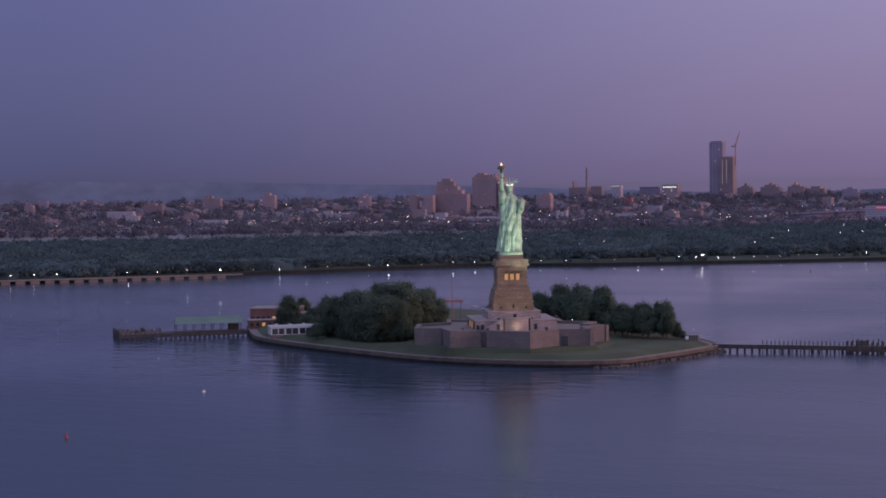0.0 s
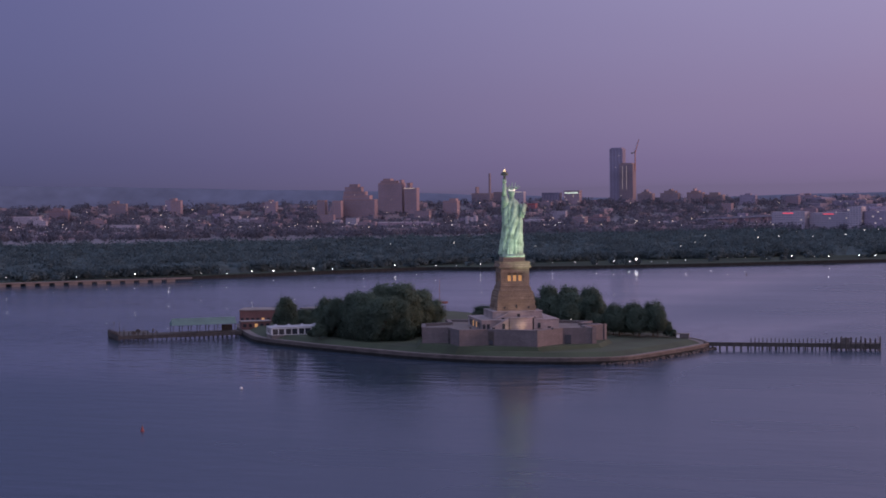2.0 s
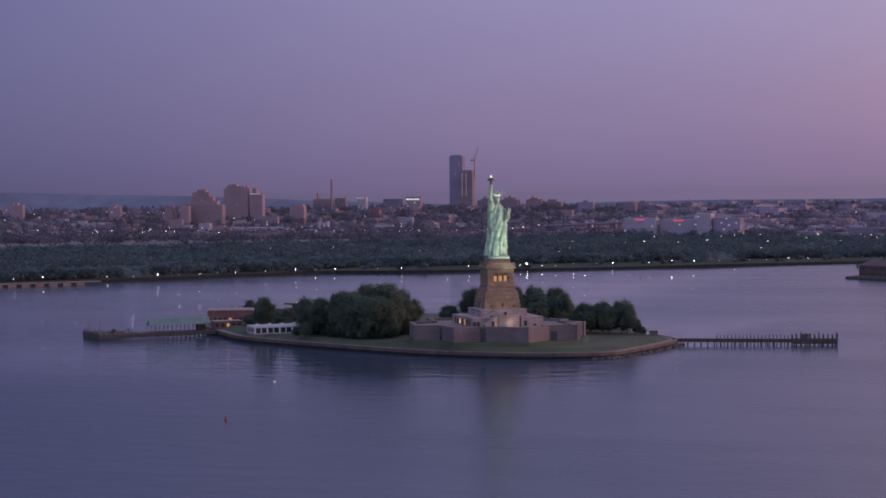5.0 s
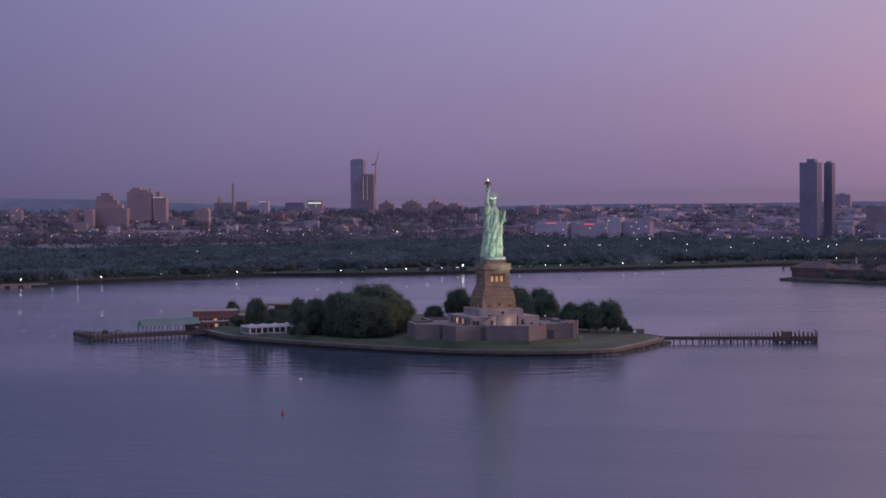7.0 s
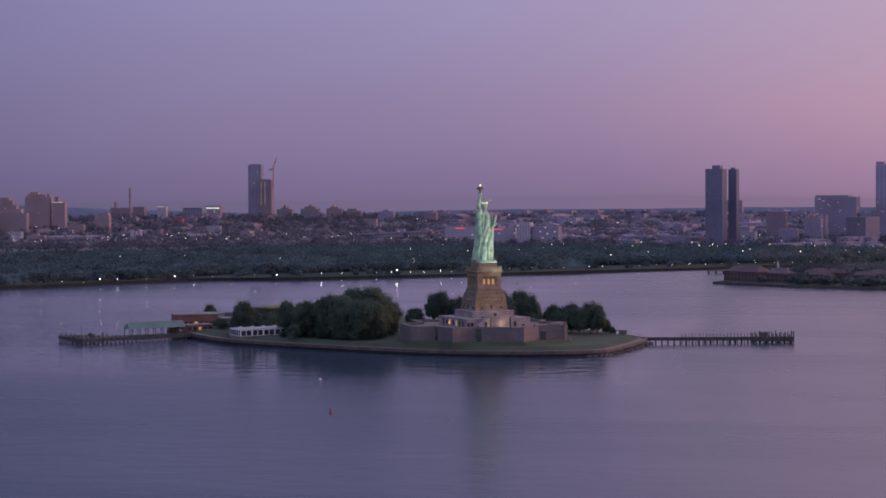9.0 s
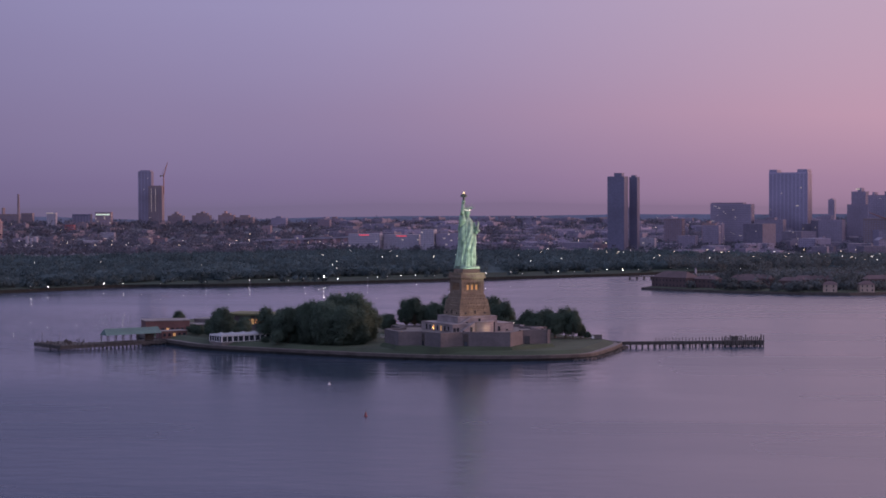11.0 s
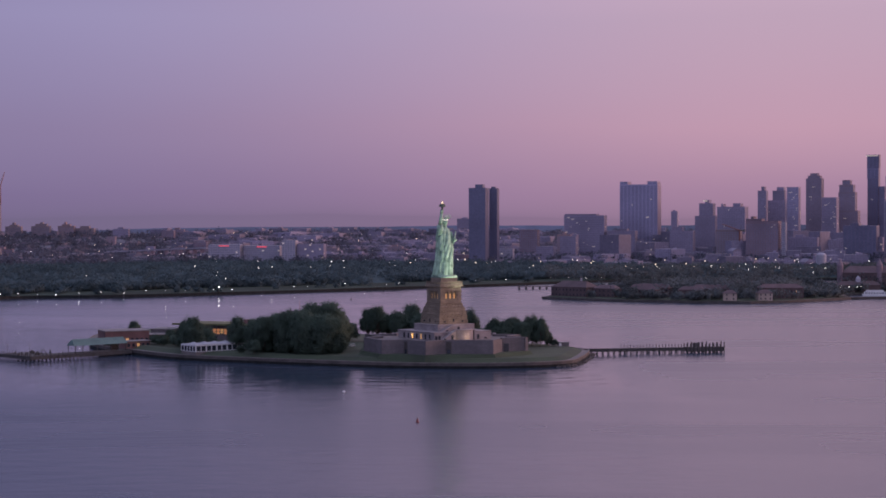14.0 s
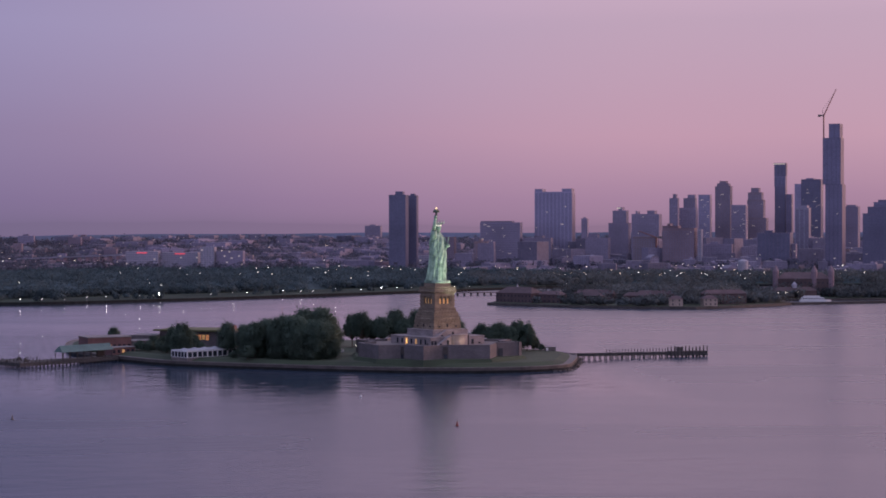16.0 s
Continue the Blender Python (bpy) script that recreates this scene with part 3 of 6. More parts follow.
    vs = box(bm, -2.0, 2.0, -0.32, 0.32, -3.4, 3.4)
    for v in vs:
        v.co = m @ v.co
    # the forward foot and the trailing heel
    tube(bm, (-1.6, -3.6, 51.2), (-1.9, -5.2, 51.1), 0.8, 0.5, 8)
    bmesh.ops.create_icosphere(bm, subdivisions=2, radius=1.0, matrix=pose(-3.9, 3.0, 51.4) @ Matrix.Diagonal((2.0, 1.9, 2.6, 1)))
    bmesh.ops.recalc_face_normals(bm, faces=bm.faces)
    for f in bm.faces:
        f.smooth = True
    return bm


ob = part("statue", statue(), [VERDIGRIS, GOLD, CROWNLIGHT, BRONZE])
ob.matrix_basis = TURN
tagged(ob, "green copper statue of a robed figure raising a torch, floodlit", "statue")

# ---- the pedestal ----
ped = thing("pedestal", "tall tapering granite pedestal with a lit loggia", "pedestal", TURN)
bm = bmesh.new()
taper(bm, 5.75, 5.6, 45.9, 49.39)
part("upper_block", bm, GRANITE, ped)
bm = bmesh.new()
taper(bm, 7.0, 8.1, 43.4, 44.6)
taper(bm, 8.1, 8.1, 44.6, 45.2)
taper(bm, 7.7, 7.7, 45.2, 45.9)
for k in range(13):
    for s in (-1, 1):
        box(bm, -7.6 + k * 1.24 - 0.25, -7.6 + k * 1.24 + 0.25, s * 8.1 - 0.2, s * 8.1 + 0.2, 44.0, 44.6)
        box(bm, s * 8.1 - 0.2, s * 8.1 + 0.2, -7.6 + k * 1.24 - 0.25, -7.6 + k * 1.24 + 0.25, 44.0, 44.6)
part("cornice", bm, GRANITE, ped)
bm = bmesh.new()
for k in range(24):
    for s in (-1, 1):
        u = -7.4 + k * 14.8 / 23
        box(bm, u - 0.18, u + 0.18, s * 7.5 - 0.2, s * 7.5 + 0.2, 45.9, 46.9)
        box(bm, s * 7.5 - 0.2, s * 7.5 + 0.2, u - 0.18, u + 0.18, 45.9, 46.9)
for s in (-1, 1):
    box(bm, -7.7, 7.7, s * 7.5 - 0.25, s * 7.5 + 0.25, 46.9, 47.2)
    box(bm, s * 7.5 - 0.25, s * 7.5 + 0.25, -7.2, 7.2, 46.9, 47.2)
part("balustrade", bm, GRANITE, ped)
# the loggia: a core set back behind corner piers, pillars and lit openings
bm = bmesh.new()
taper(bm, 6.0, 6.0, 34.6, 43.4)
part("loggia_core", bm, GRANITE, ped)
for sx in (-1, 1):
    for sy in (-1, 1):
        bm = bmesh.new()
        box(bm, *sorted((sx * 4.6, sx * 7.25)), *sorted((sy * 4.6, sy * 7.25)), 35.0, 43.4)
        part("corner_pier", bm, GRANITE, ped)
        # rough courses standing proud of the corner piers
        for k in range(7):
            if k % 2 == 0:
                continue
            bm = bmesh.new()
            box(bm, *sorted((sx * 5.0, sx * 7.5)), *sorted((sy * 5.0, sy * 7.5)), 35.6 + k * 1.05, 36.5 + k * 1.05)
            part("rough_course", bm, GRANITE, ped)
for q in range(4):
    for z0, z1, nm in ((41.6, 43.4, "lintel"), (35.0, 37.2, "breast_wall")):
        bm = bmesh.new()
        box(bm, -4.6, 4.6, -7.1, -6.0, z0, z1)
        p = part(nm, bm, GRANITE, ped)
        p.matrix_basis = pose(0, 0, 0, 0, 0, 90 * q)
for q in range(4):
    m = pose(0, 0, 0, 0, 0, 90 * q)
    for k in range(4):
        bm = bmesh.new()
        u = -4.2 + 2.8 * k
        box(bm, u - 0.4, u + 0.4, -7.05, -6.2, 37.2, 41.6)
        box(bm, u - 0.55, u + 0.55, -7.1, -6.15, 41.0, 41.6)
        p = part("pillar", bm, GRANITE, ped)
        p.matrix_basis = m
    for k in range(3):
        bm = bmesh.new()
        u = -2.8 + 2.8 * k
        box(bm, u - 0.8, u + 0.8, -6.06, -6.004, 37.25, 40.2)
        p = part("lit_opening", bm, WARM, ped, "warmly lit loggia opening")
        p.matrix_basis = m
bm = bmesh.new()
taper(bm, 8.5, 7.35, 31.4, 34.6)
part("shaft_shoulder", bm, GRANITE, ped)
bm = bmesh.new()
taper(bm, 7.7, 7.7, 34.6, 35.0)
part("string_course", bm, GRANITE, ped)
for q in range(4):
    for s in (-1, 1):
        for z0, z1, a_, b_ in ((31.5, 32.4, 8.75, 8.45), (33.3, 34.2, 8.1, 7.8), (23.7, 24.8, 10.1, 10.0), (26.2, 27.2, 9.9, 9.8)):
            bm = bmesh.new()
            box(bm, *sorted((s * (a_ - 2.2), s * (a_ - .2))), -a_, -a_ + 1.2, z0, z1)
            p = part("rough_course", bm, GRANITE, ped)
            p.matrix_basis = pose(0, 0, 0, 0, 0, 90 * q)
bm = bmesh.new()
taper(bm, 9.5, 8.9, 28.6, 31.0)
taper(bm, 9.2, 9.2, 31.0, 31.4)
part("shaft_course", bm, GRANITE, ped)
for q in range(4):
    for k in range(9):
        bm = bmesh.new()
        u = -7.2 + 1.8 * k
        tube(bm, (u, -9.1, 29.8), (u, -9.5, 29.8), 0.62, 0.5, 8)
        p = part("shield_boss", bm, GRANITE, ped)
        p.matrix_basis = pose(0, 0, 0, 0, 0, 90 * q)
bm = bmesh.new()
taper(bm, 9.9, 9.4, 22.4, 28.6)
taper(bm, 10.1, 10.0, 22.4, 23.6)
part("shaft_base", bm, GRANITE, ped)
for q in range(4):
    for u in (-6.2, 0, 6.2):
        bm = bmesh.new()
        box(bm, u - 0.7, u + 0.7, -9.95, -9.3, 23.4, 26.4 if u == 0 else 25.4)
        box(bm, u - 0.4, u + 0.4, -10.0, -9.9, 23.4, 25.8 if u == 0 else 24.8)
        p = part("door_surround", bm, GRANITE, ped)
        p.matrix_basis = pose(0, 0, 0, 0, 0, 90 * q)
        bm = bmesh.new()
        box(bm, u - 0.4, u + 0.4, -10.2, -10.0, 23.6, 25.6 if u == 0 else 24.6)
        p = part("doorway", bm, GLASS, ped, "dark doorway")
        p.matrix_basis = pose(0, 0, 0, 0, 0, 90 * q)

# rough-faced stones, standing unevenly proud of the shaft
STONES = []
for k in range(5):
    bm = bmesh.new()
    w_, h_, p_ = 1.22, 0.50, 0.16 + 0.05 * k
    back = [bm.verts.new((u, 0.15, v)) for u, v in ((-w_, -h_), (w_, -h_), (w_, h_), (-w_, h_))]
    face = [bm.verts.new((u * 0.93, -p_ * (1 + .15 * ((i + k) % 3)), v * 0.84)) for i, (u, v) in enumerate(((-w_, -h_), (w_, -h_), (w_, h_), (-w_, h_)))]
    bm.faces.new(face)
    for i in range(4):
        j = (i + 1) % 4
        bm.faces.new((back[i], back[j], face[j], face[i]))
    STONES.append(mesh_of("stone", bm, GRANITE))
sr = random.Random(12)
for za, zb, wa, wb, n in ((23.7, 28.5, 9.85, 9.42, 7), (31.5, 34.5, 8.46, 7.38, 6)):
    rows_ = int((zb - za) / 1.08)
    for c_ in range(rows_):
        z = za + (c_ + .5) * (zb - za) / rows_
        half = wa + (wb - wa) * (z - za) / (zb - za)
        for q in range(4):
            for i in range(n):
                u = (i - (n - 1) / 2) * (2 * half - 2.4) / n + (0.55 if c_ % 2 else -0.55)
                if za < 25 and z < 26.6 and (abs(u) < 2.0 or abs(abs(u) - 6.2) < 1.9):
                    continue
                st = new("stone", STONES[sr.randrange(5)])
                st.parent = ped
                st.matrix_basis = pose(0, 0, 0, 0, 0, 90 * q) @ pose(u, -half, z) @ Matrix.Diagonal((sr.uniform(.9, 1.0) * (half / 9.5), 1, 1, 1))

found = thing("foundation_terrace", "pale stepped concrete terrace under the pedestal", "terrace", TURN)
bm = bmesh.new()
taper(bm, 12.9, 12.7, 18.6, 22.0)
taper(bm, 13.0, 13.0, 22.0, 22.4)
part("upper_tier", bm, PALE, found)
bm = bmesh.new()
taper(bm, 19.9, 19.7, 5.0, 18.1)
taper(bm, 20.0, 20.0, 18.1, 18.6)
part("lower_tier", bm, PALE, found)
# curved bay and ramps of the front
bm = bmesh.new()
prism(bm, [(6.6 * math.cos(a), -19.6 + 4.4 * math.sin(a)) for a in (math.pi + math.pi * i / 20 for i in range(21))], 13.6, 19.4)
prism(bm, [(6.9 * math.cos(a), -19.6 + 4.7 * math.sin(a)) for a in (math.pi + math.pi * i / 20 for i in range(21))], 19.4, 19.9)
part("curved_bay", bm, PALE, found, "smooth curved stone bay lit from below")
for s in (-1, 1):
    bm = bmesh.new()
    f = [(s * 6.5, 13.6), (s * 16.5, 13.6), (s * 13.5, 15.8), (s * 6.5, 19.6)]
    lo = [bm.verts.new((x, -19.6, z)) for x, z in f]
    hi = [bm.verts.new((x, -22.2, z)) for x, z in f]
    bm.faces.new(lo)
    bm.faces.new(hi[::-1])
    for i in range(4):
        j = (i + 1) % 4
        bm.faces.new((lo[i], hi[i], hi[j], lo[j]))
    bmesh.ops.recalc_face_normals(bm, faces=bm.faces)
    part("ramp", bm, PALE, found)
bm = bmesh.new()
f = [(-12.0, 18.6), (12.0, 18.6), (4.5, 22.2), (-4.5, 22.2)]
lo = [bm.verts.new((x, -12.8, z)) for x, z in f]
hi = [bm.verts.new((x, -15.2, z)) for x, z in f]
bm.faces.new(lo)
bm.faces.new(hi[::-1])
for i in range(4):
    j = (i + 1) % 4
    bm.faces.new((lo[i], hi[i], hi[j], lo[j]))
bmesh.ops.recalc_face_normals(bm, faces=bm.faces)
part("upper_ramp", bm, PALE, found)
for x, z0, z1, y in ((-9.0, 14.2, 16.9, -22.25), (9.0, 14.2, 16.9, -22.25), (0, 19.6, 21.2, -15.25), (-16.4, 14.2, 16.6, -19.95), (-18.6, 14.2, 16.6, -19.95), (14.2, 14.2, 15.1, -22.25), (-14.2, 14.2, 15.1, -22.25), (-8.0, 18.7, 19.4, -15.25), (8.0, 18.7, 19.4, -15.25)):
    bm = bmesh.new()
    box(bm, x - 0.75, x + 0.75, y - 0.1, y + 0.1, z0, z1)
    part("doorway", bm, GLASS, found, "dark recessed doorway")
for k in range(7):
    for z0 in (15.2,):
        bm = bmesh.new()
        y = -15 + k * 4.6
        box(bm, -20.05, -19.85, y - 0.7, y + 0.7, z0 - .9, z0 + 2.0)
        part("window", bm, WARM if k in (2, 4) else GLASS, found, "tall narrow window")

# ---- the star fort round it ----
STAR = [(-35.4, -33.8), (-22.7, -29.5), (-10.1, -43.9), (1.1, -34.5), (28.3, -36.5), (33.8, -16.4), (49.1, -10), (38, 2), (45.3, 15.4), (31, 18), (31, 33), (13, 31), (4, 46), (-10, 34), (-28, 42),
        (-31, 25), (-48, 22), (-38, 4), (-47, -10)]
fort = thing("star_fort", "star-shaped fort with plain granite walls", "fort")
bm = bmesh.new()
n = len(STAR)
for i in range(n):
    a, c = Vector(STAR[i]), Vector(STAR[(i + 1) % n])
    d = (c - a).normalized()
    e = bmesh.new()
    box(e, 0, (c - a).length, 0, 2.2, 4.0, 14.3)
    box(e, 0, (c - a).length, -0.12, 2.0, 14.3, 14.9)
    m = Matrix.Translation((*a, 0)) @ Matrix.Rotation(math.atan2(d.y, d.x), 4, "Z")
    ob = part("rampart", e, FORT, fort)
    ob.matrix_basis = m
prism(bm, inset(STAR, 1.5), 4.0, 13.6)
part("terreplein", bm, PAVING, fort, "paved top of the fort")
bm = bmesh.new()
box(bm, -1.5, 1.5, -0.25, 0.25, 5.0, 11.5)
p = part("sally_port", bm, GLASS, fort, "dark doorway in the fort wall")
p.matrix_basis = pose(36.2, -15.5, 0, 0, 0, 22)

# dark panels stand for the flank walls' shade at two corners; doors within
for i, u0, w in ((1, 0.4, 2.6), (3, 0.4, 3.0)):
    a, c = Vector(STAR[i]), Vector(STAR[i + 1])
    d = (c - a).normalized()
    bm = bmesh.new()
    box(bm, u0, u0 + w, -0.22, 0.1, 6.0, 13.8)
    p = part("shaded_flank", bm, SEAWALL, fort, "dark panel standing for the shaded flank in the wall's corner")
    p.matrix_basis = Matrix.Translation((*a, 0)) @ Matrix.Rotation(math.atan2(d.y, d.x), 4, "Z")
    bm = bmesh.new()
    box(bm, u0 + 0.5, u0 + w - 0.5, -0.3, -0.2, 6.5, 9.4)
    p = part("gate_door", bm, GLASS, fort, "dark narrow door")
    p.matrix_basis = Matrix.Translation((*a, 0)) @ Matrix.Rotation(math.atan2(d.y, d.x), 4, "Z")
HULL = [(-35.4, -33.8), (-10.1, -43.9), (28.3, -36.5), (49.1, -10), (45.3, 15.4), (31, 33), (4, 46), (-28, 42), (-48, 22), (-47, -10)]
bm = bmesh.new()
lo, hi = ([bm.verts.new((*p, z)) for p in inset(HULL, d)] for d, z in ((-5.0, 2.9), (-1.0, 6.9)))
bm.faces.new(hi)
for i in range(len(lo)):
    k = (i + 1) % len(lo)
    bm.faces.new((lo[i], lo[k], hi[k], hi[i]))
part("grass_bank", bm, GRASS, terr, "grass bank rising to the fort wall")

# ---- trees ----
def crown_lumps(rng, h, spread, n, low):
    a, q = rng.uniform(0, 2 * math.pi, n), np.sqrt(rng.random(n))
    zz = low + (0.86 - low) * rng.random(n)
    reach = spread * 0.78 * q * np.where(zz > 0.68, 0.62, 1.0)
    c = np.stack([reach * np.cos(a), reach * np.sin(a), h * zz], 1)
    c[0] = (0, 0, h * 0.8)
    r = spread * (0.13 + 0.17 * rng.random((n, 1))) * np.array([[1, 1, 0.9]])
    return c, r


def tree(seed, h, spread, tufts, lumps, leaf, low, fill):
    rng = np.random.default_rng(seed)
    ob = thing("tree", "broad leafy tree with a dense dark crown", "tree")
    bm = bmesh.new()
    tube(bm, (0, 0, -1.5), (0.2, 0.1, h * 0.3), h * 0.032, h * 0.022, 8)
    c, r = crown_lumps(rng, h, spread, lumps, low)
    for k in range(len(c)):
        mid_ = (c[k] * 0.45 + np.array([0.1, 0, h * 0.12]))
        tube(bm, (0.15, 0.1, h * 0.2), tuple(mid_), h * 0.014, h * 0.01, 5)
        tube(bm, tuple(mid_), tuple(c[k]), h * 0.01, 0.05, 5)
    part("trunk", bm, BARK, ob)
    bm = bmesh.new()
    for k in range(len(c)):
        bmesh.ops.create_icosphere(bm, subdivisions=2, radius=1, matrix=Matrix.Translation(tuple(c[k])) @ Matrix.Diagonal((*(r[k] * fill), 1)))
    for v in bm.verts:
        v.co *= 1 + 0.05 * noise.noise(v.co * 0.9)
    part("inner_crown", bm, LEAF, ob)
    verts, soft = leaf_quads(rng, c, r, tufts, leaf, 0.4, 0.9, np.array([[0, 0, h * 0.42]]), 0.85, (1.0, 2.5))
    me = quads_mesh("crown", verts, LEAF, normals=soft)
    cr = new("crown", me)
    cr.parent = ob
    return ob


rng = random.Random(4)
BIG = [tree(10 + i, 26, 11.5, 34000, 120, 0.30, 0.08, 0.5) for i in range(4)]
SMALL = [tree(20 + i, 16, 9.0, 13000, 60, 0.26, 0.24, 0.5) for i in range(4)]
AIRY = [tree(30 + i, 16, 9.0, 12000, 48, 0.26, 0.40, 0.45) for i in range(4)]
# x, y, height, width factor
WEST_GROVE = [(-114, 24, 22, 0.75), (-108, 10, 21, 0.7), (-100, 20, 24, 0.8), (-94, 3, 24, 0.8), (-88, 16, 28, 1.05), (-82, -4, 25, 0.9), (-78, 10, 29, 1.1),
              (-76, 26, 29, 1.1), (-72, -6, 26, 0.95), (-70, 11, 29, 1.05), (-66, 26, 26, 0.9), (-66, 1, 25, 0.8), (-64, 38, 20, 0.8), (-86, 36, 27, 1.1), (-102, 38, 24, 1),
              (-74, 44, 25, 1), (-94, 54, 22, 1), (-126, 30, 18, 0.8), (-153, 33, 16, 0.95), (-159, 44, 13, 0.7)]
DOCK_SHRUBS = [(-206, 128, 9.6, 0.62), (-168, 60, 5, 0.45), (-160, 66, 6, 0.5), (-172, 77, 6, 0.5), (-180, 71, 4.5, 0.4), (-150, 50, 6, 0.5), (-143, 44, 7, 0.5), (-128, 38, 9, 0.6),
               (-121, 6, 3.4, 0.4), (-112, -2, 7, 0.5), (-176, 64, 6, 0.5), (-184, 78, 5.5, 0.5), (-164, 54, 5.5, 0.5), (-156, 58, 7, 0.55), (-168, 84, 8, 0.6), (-158, 78, 8, 0.6), (-148, 62, 8, 0.6), (-176, 92, 7, 0.55), (-152, 88, 9, 0.6)]
NORTH_ROW = [(-50, 104, 16, 0.85), (-44, 97, 17, 0.95), (-37, 106, 17, 1), (-30, 96, 18, 1), (-22, 104, 18, 1), (-15, 94, 18, 1.05), (-8, 100, 19, 1.05), (-1, 90, 19, 1.05),
             (6, 96, 18.5, 1), (10, 84, 18, 0.95), (16, 80, 18, 0.8), (2, 76, 14, 0.9), (-62, 102, 11.5, 0.8)]
EAST_CLUSTER = [(31, 65, 15, 0.85), (37, 58, 15, 0.9), (42, 66, 15, 0.9), (48, 58, 15, 0.9), (54, 63, 14.5, 0.85), (59, 56, 13.5, 0.72), (34, 70, 13, 0.8), (24, 72, 10, 0.7),
                (64, 57, 7, 0.4), (68, 55, 3.5, 0.3)]
GROVE = WEST_GROVE + DOCK_SHRUBS + NORTH_ROW + EAST_CLUSTER
made_of = {"big": 0, "airy": 0, "small": 0}
for i, (x, y, hh, sf) in enumerate(GROVE):
    kind_ = "big" if hh > 19 else ("airy" if y > 80 and x > -55 else "small")
    pool, h0 = {"big": (BIG, 26), "airy": (AIRY, 16), "small": (SMALL, 16)}[kind_]
    k = made_of[kind_]
    made_of[kind_] += 1
    ob = pool[k % len(pool)]
    c = ob if k < len(pool) else copy_thing(ob, pose(0, 0, 0))
    c.matrix_basis = pose(x, y, 5.0, 0, 0, rng.uniform(0, 360)) @ Matrix.Diagonal((sf * rng.uniform(.8, 1.0), sf * rng.uniform(.8, 1.0), hh / h0 * rng.uniform(.85, 1.12) * (1.0 if hh > 19 else 1.2), 1))
    tagged(c, {"big": "tall spreading tree with a dense dark crown", "airy": "high-crowned park tree with open limbs beneath", "small": ""}[kind_], group="island trees")

# ---- the ferry dock, with its roofed shelter ----
def run(a, b_):
    """Pose along the ground from a to b, x along it."""
    a, b_ = Vector(a), Vector(b_)
    d = b_ - a
    return Matrix.Translation((a.x, a.y, 0)) @ Matrix.Rotation(math.atan2(d.y, d.x), 4, "Z"), d.length


m, L = run((-245, 2), (-194, 53))
dock = thing("ferry_dock", "timber ferry dock on dark piles", "dock", m)
bm = bmesh.new()
box(bm, 0, L, 0, 15, 2.2, 2.9)
box(bm, 0, 22, 15, 35, 2.2, 2.9)
box(bm, 0, L, -0.3, 0.0, 1.0, 3.0)
box(bm, -0.3, 0, -0.3, 35.3, 1.0, 3.0)
part("deck", bm, DARKWOOD, dock)
for k in range(27):
    for y in (0.3, 14.5):
        bm = bmesh.new()
        x = 0.4 + k * (L - 0.8) / 26
        tube(bm, (x, y, -2), (x, y, 2.2 if k > 8 else 3.8 + 0.6 * ((k * 7) % 3)), 0.28, 0.28, 7)
        part("pile", bm, DARKWOOD, dock)
for k in range(16):
    bm = bmesh.new()
    y = 1 + k * 2.2
    tube(bm, (-.2, y, -2), (-.2, y, 3.9 + .7 * ((k * 5) % 3)), .26, .24, 7)
    part("fender_pile", bm, DARKWOOD, dock)
for k in range(24):
    bm = bmesh.new()
    x = k * 3.0
    box(bm, x - 0.06, x + 0.06, 0.1, 0.22, 3.0, 4.1)
    part("rail_post", bm, STEEL, dock)
bm = bmesh.new()
box(bm, 0, L, 0.1, 0.2, 4.05, 4.15)
box(bm, 0, L, 0.1, 0.2, 3.5, 3.57)
part("handrail", bm, STEEL, dock)

dr = random.Random(5)
for k in range(14):
    bm = bmesh.new()
    x, y = dr.uniform(1, 26), dr.uniform(1.5, 32)
    h = dr.uniform(.9, 2.0)
    tube(bm, (x, y, 2.9), (x, y, 2.9 + h), .22, .18, 7)
    tube(bm, (x, y, 2.9 + h), (x, y, 3.05 + h), .3, .26, 7)
    part("bollard", bm, STEEL, dock)
for x, y, h in ((1.2, 3.0, 7.5), (2.5, 30, 6.0)):
    bm = bmesh.new()
    tube(bm, (x, y, 2.9), (x, y, 2.9 + h), .12, .08, 6)
    box(bm, x - .5, x + .5, y - .05, y + .05, 2.5 + h, 2.9 + h)
    part("signal_mast", bm, STEEL, dock)
for x, y in ((9, 8), (14, 22)):
    bm = bmesh.new()
    box(bm, x, x + 2.6, y, y + 1.4, 2.9, 4.2)
    box(bm, x + .4, x + 1.6, y + .2, y + 1.2, 4.2, 4.9)
    part("gangway_box", bm, DARKWOOD, dock, "low timber gangway box")

shelter = thing("dock_shelter", "long dock shelter with a green metal hip roof", "shelter", m)
x0, x1 = 31.0, 69.0
bm = bmesh.new()
A = [(x0, .6, 7.6), (x1, .6, 7.6), (x1, 9.6, 7.6), (x0, 9.6, 7.6)]
B = [(x0 + 0.8, 5.0, 11.4), (x1, 5.0, 11.4)]
va, vb = [bm.verts.new(p) for p in A], [bm.verts.new(p) for p in B]
for f in ((va[0], va[1], vb[1], vb[0]), (va[2], va[3], vb[0], vb[1]), (va[3], va[0], vb[0]), (va[1], va[2], vb[1]), (va[3], va[2], va[1], va[0])):
    bm.faces.new(f)
hip = part("roof", bm, COPPER_ROOF, shelter, "pale green standing-seam roof")
bm = bmesh.new()
for k in range(60):
    x = x0 + 1.2 + k * 0.625
    tube(bm, (x, .6, 7.62), (x, 4.9, 11.4), 0.06, 0.06, 4)
tagged(part("roof_seams", bm, COPPER_ROOF, hip), kind="stuff")
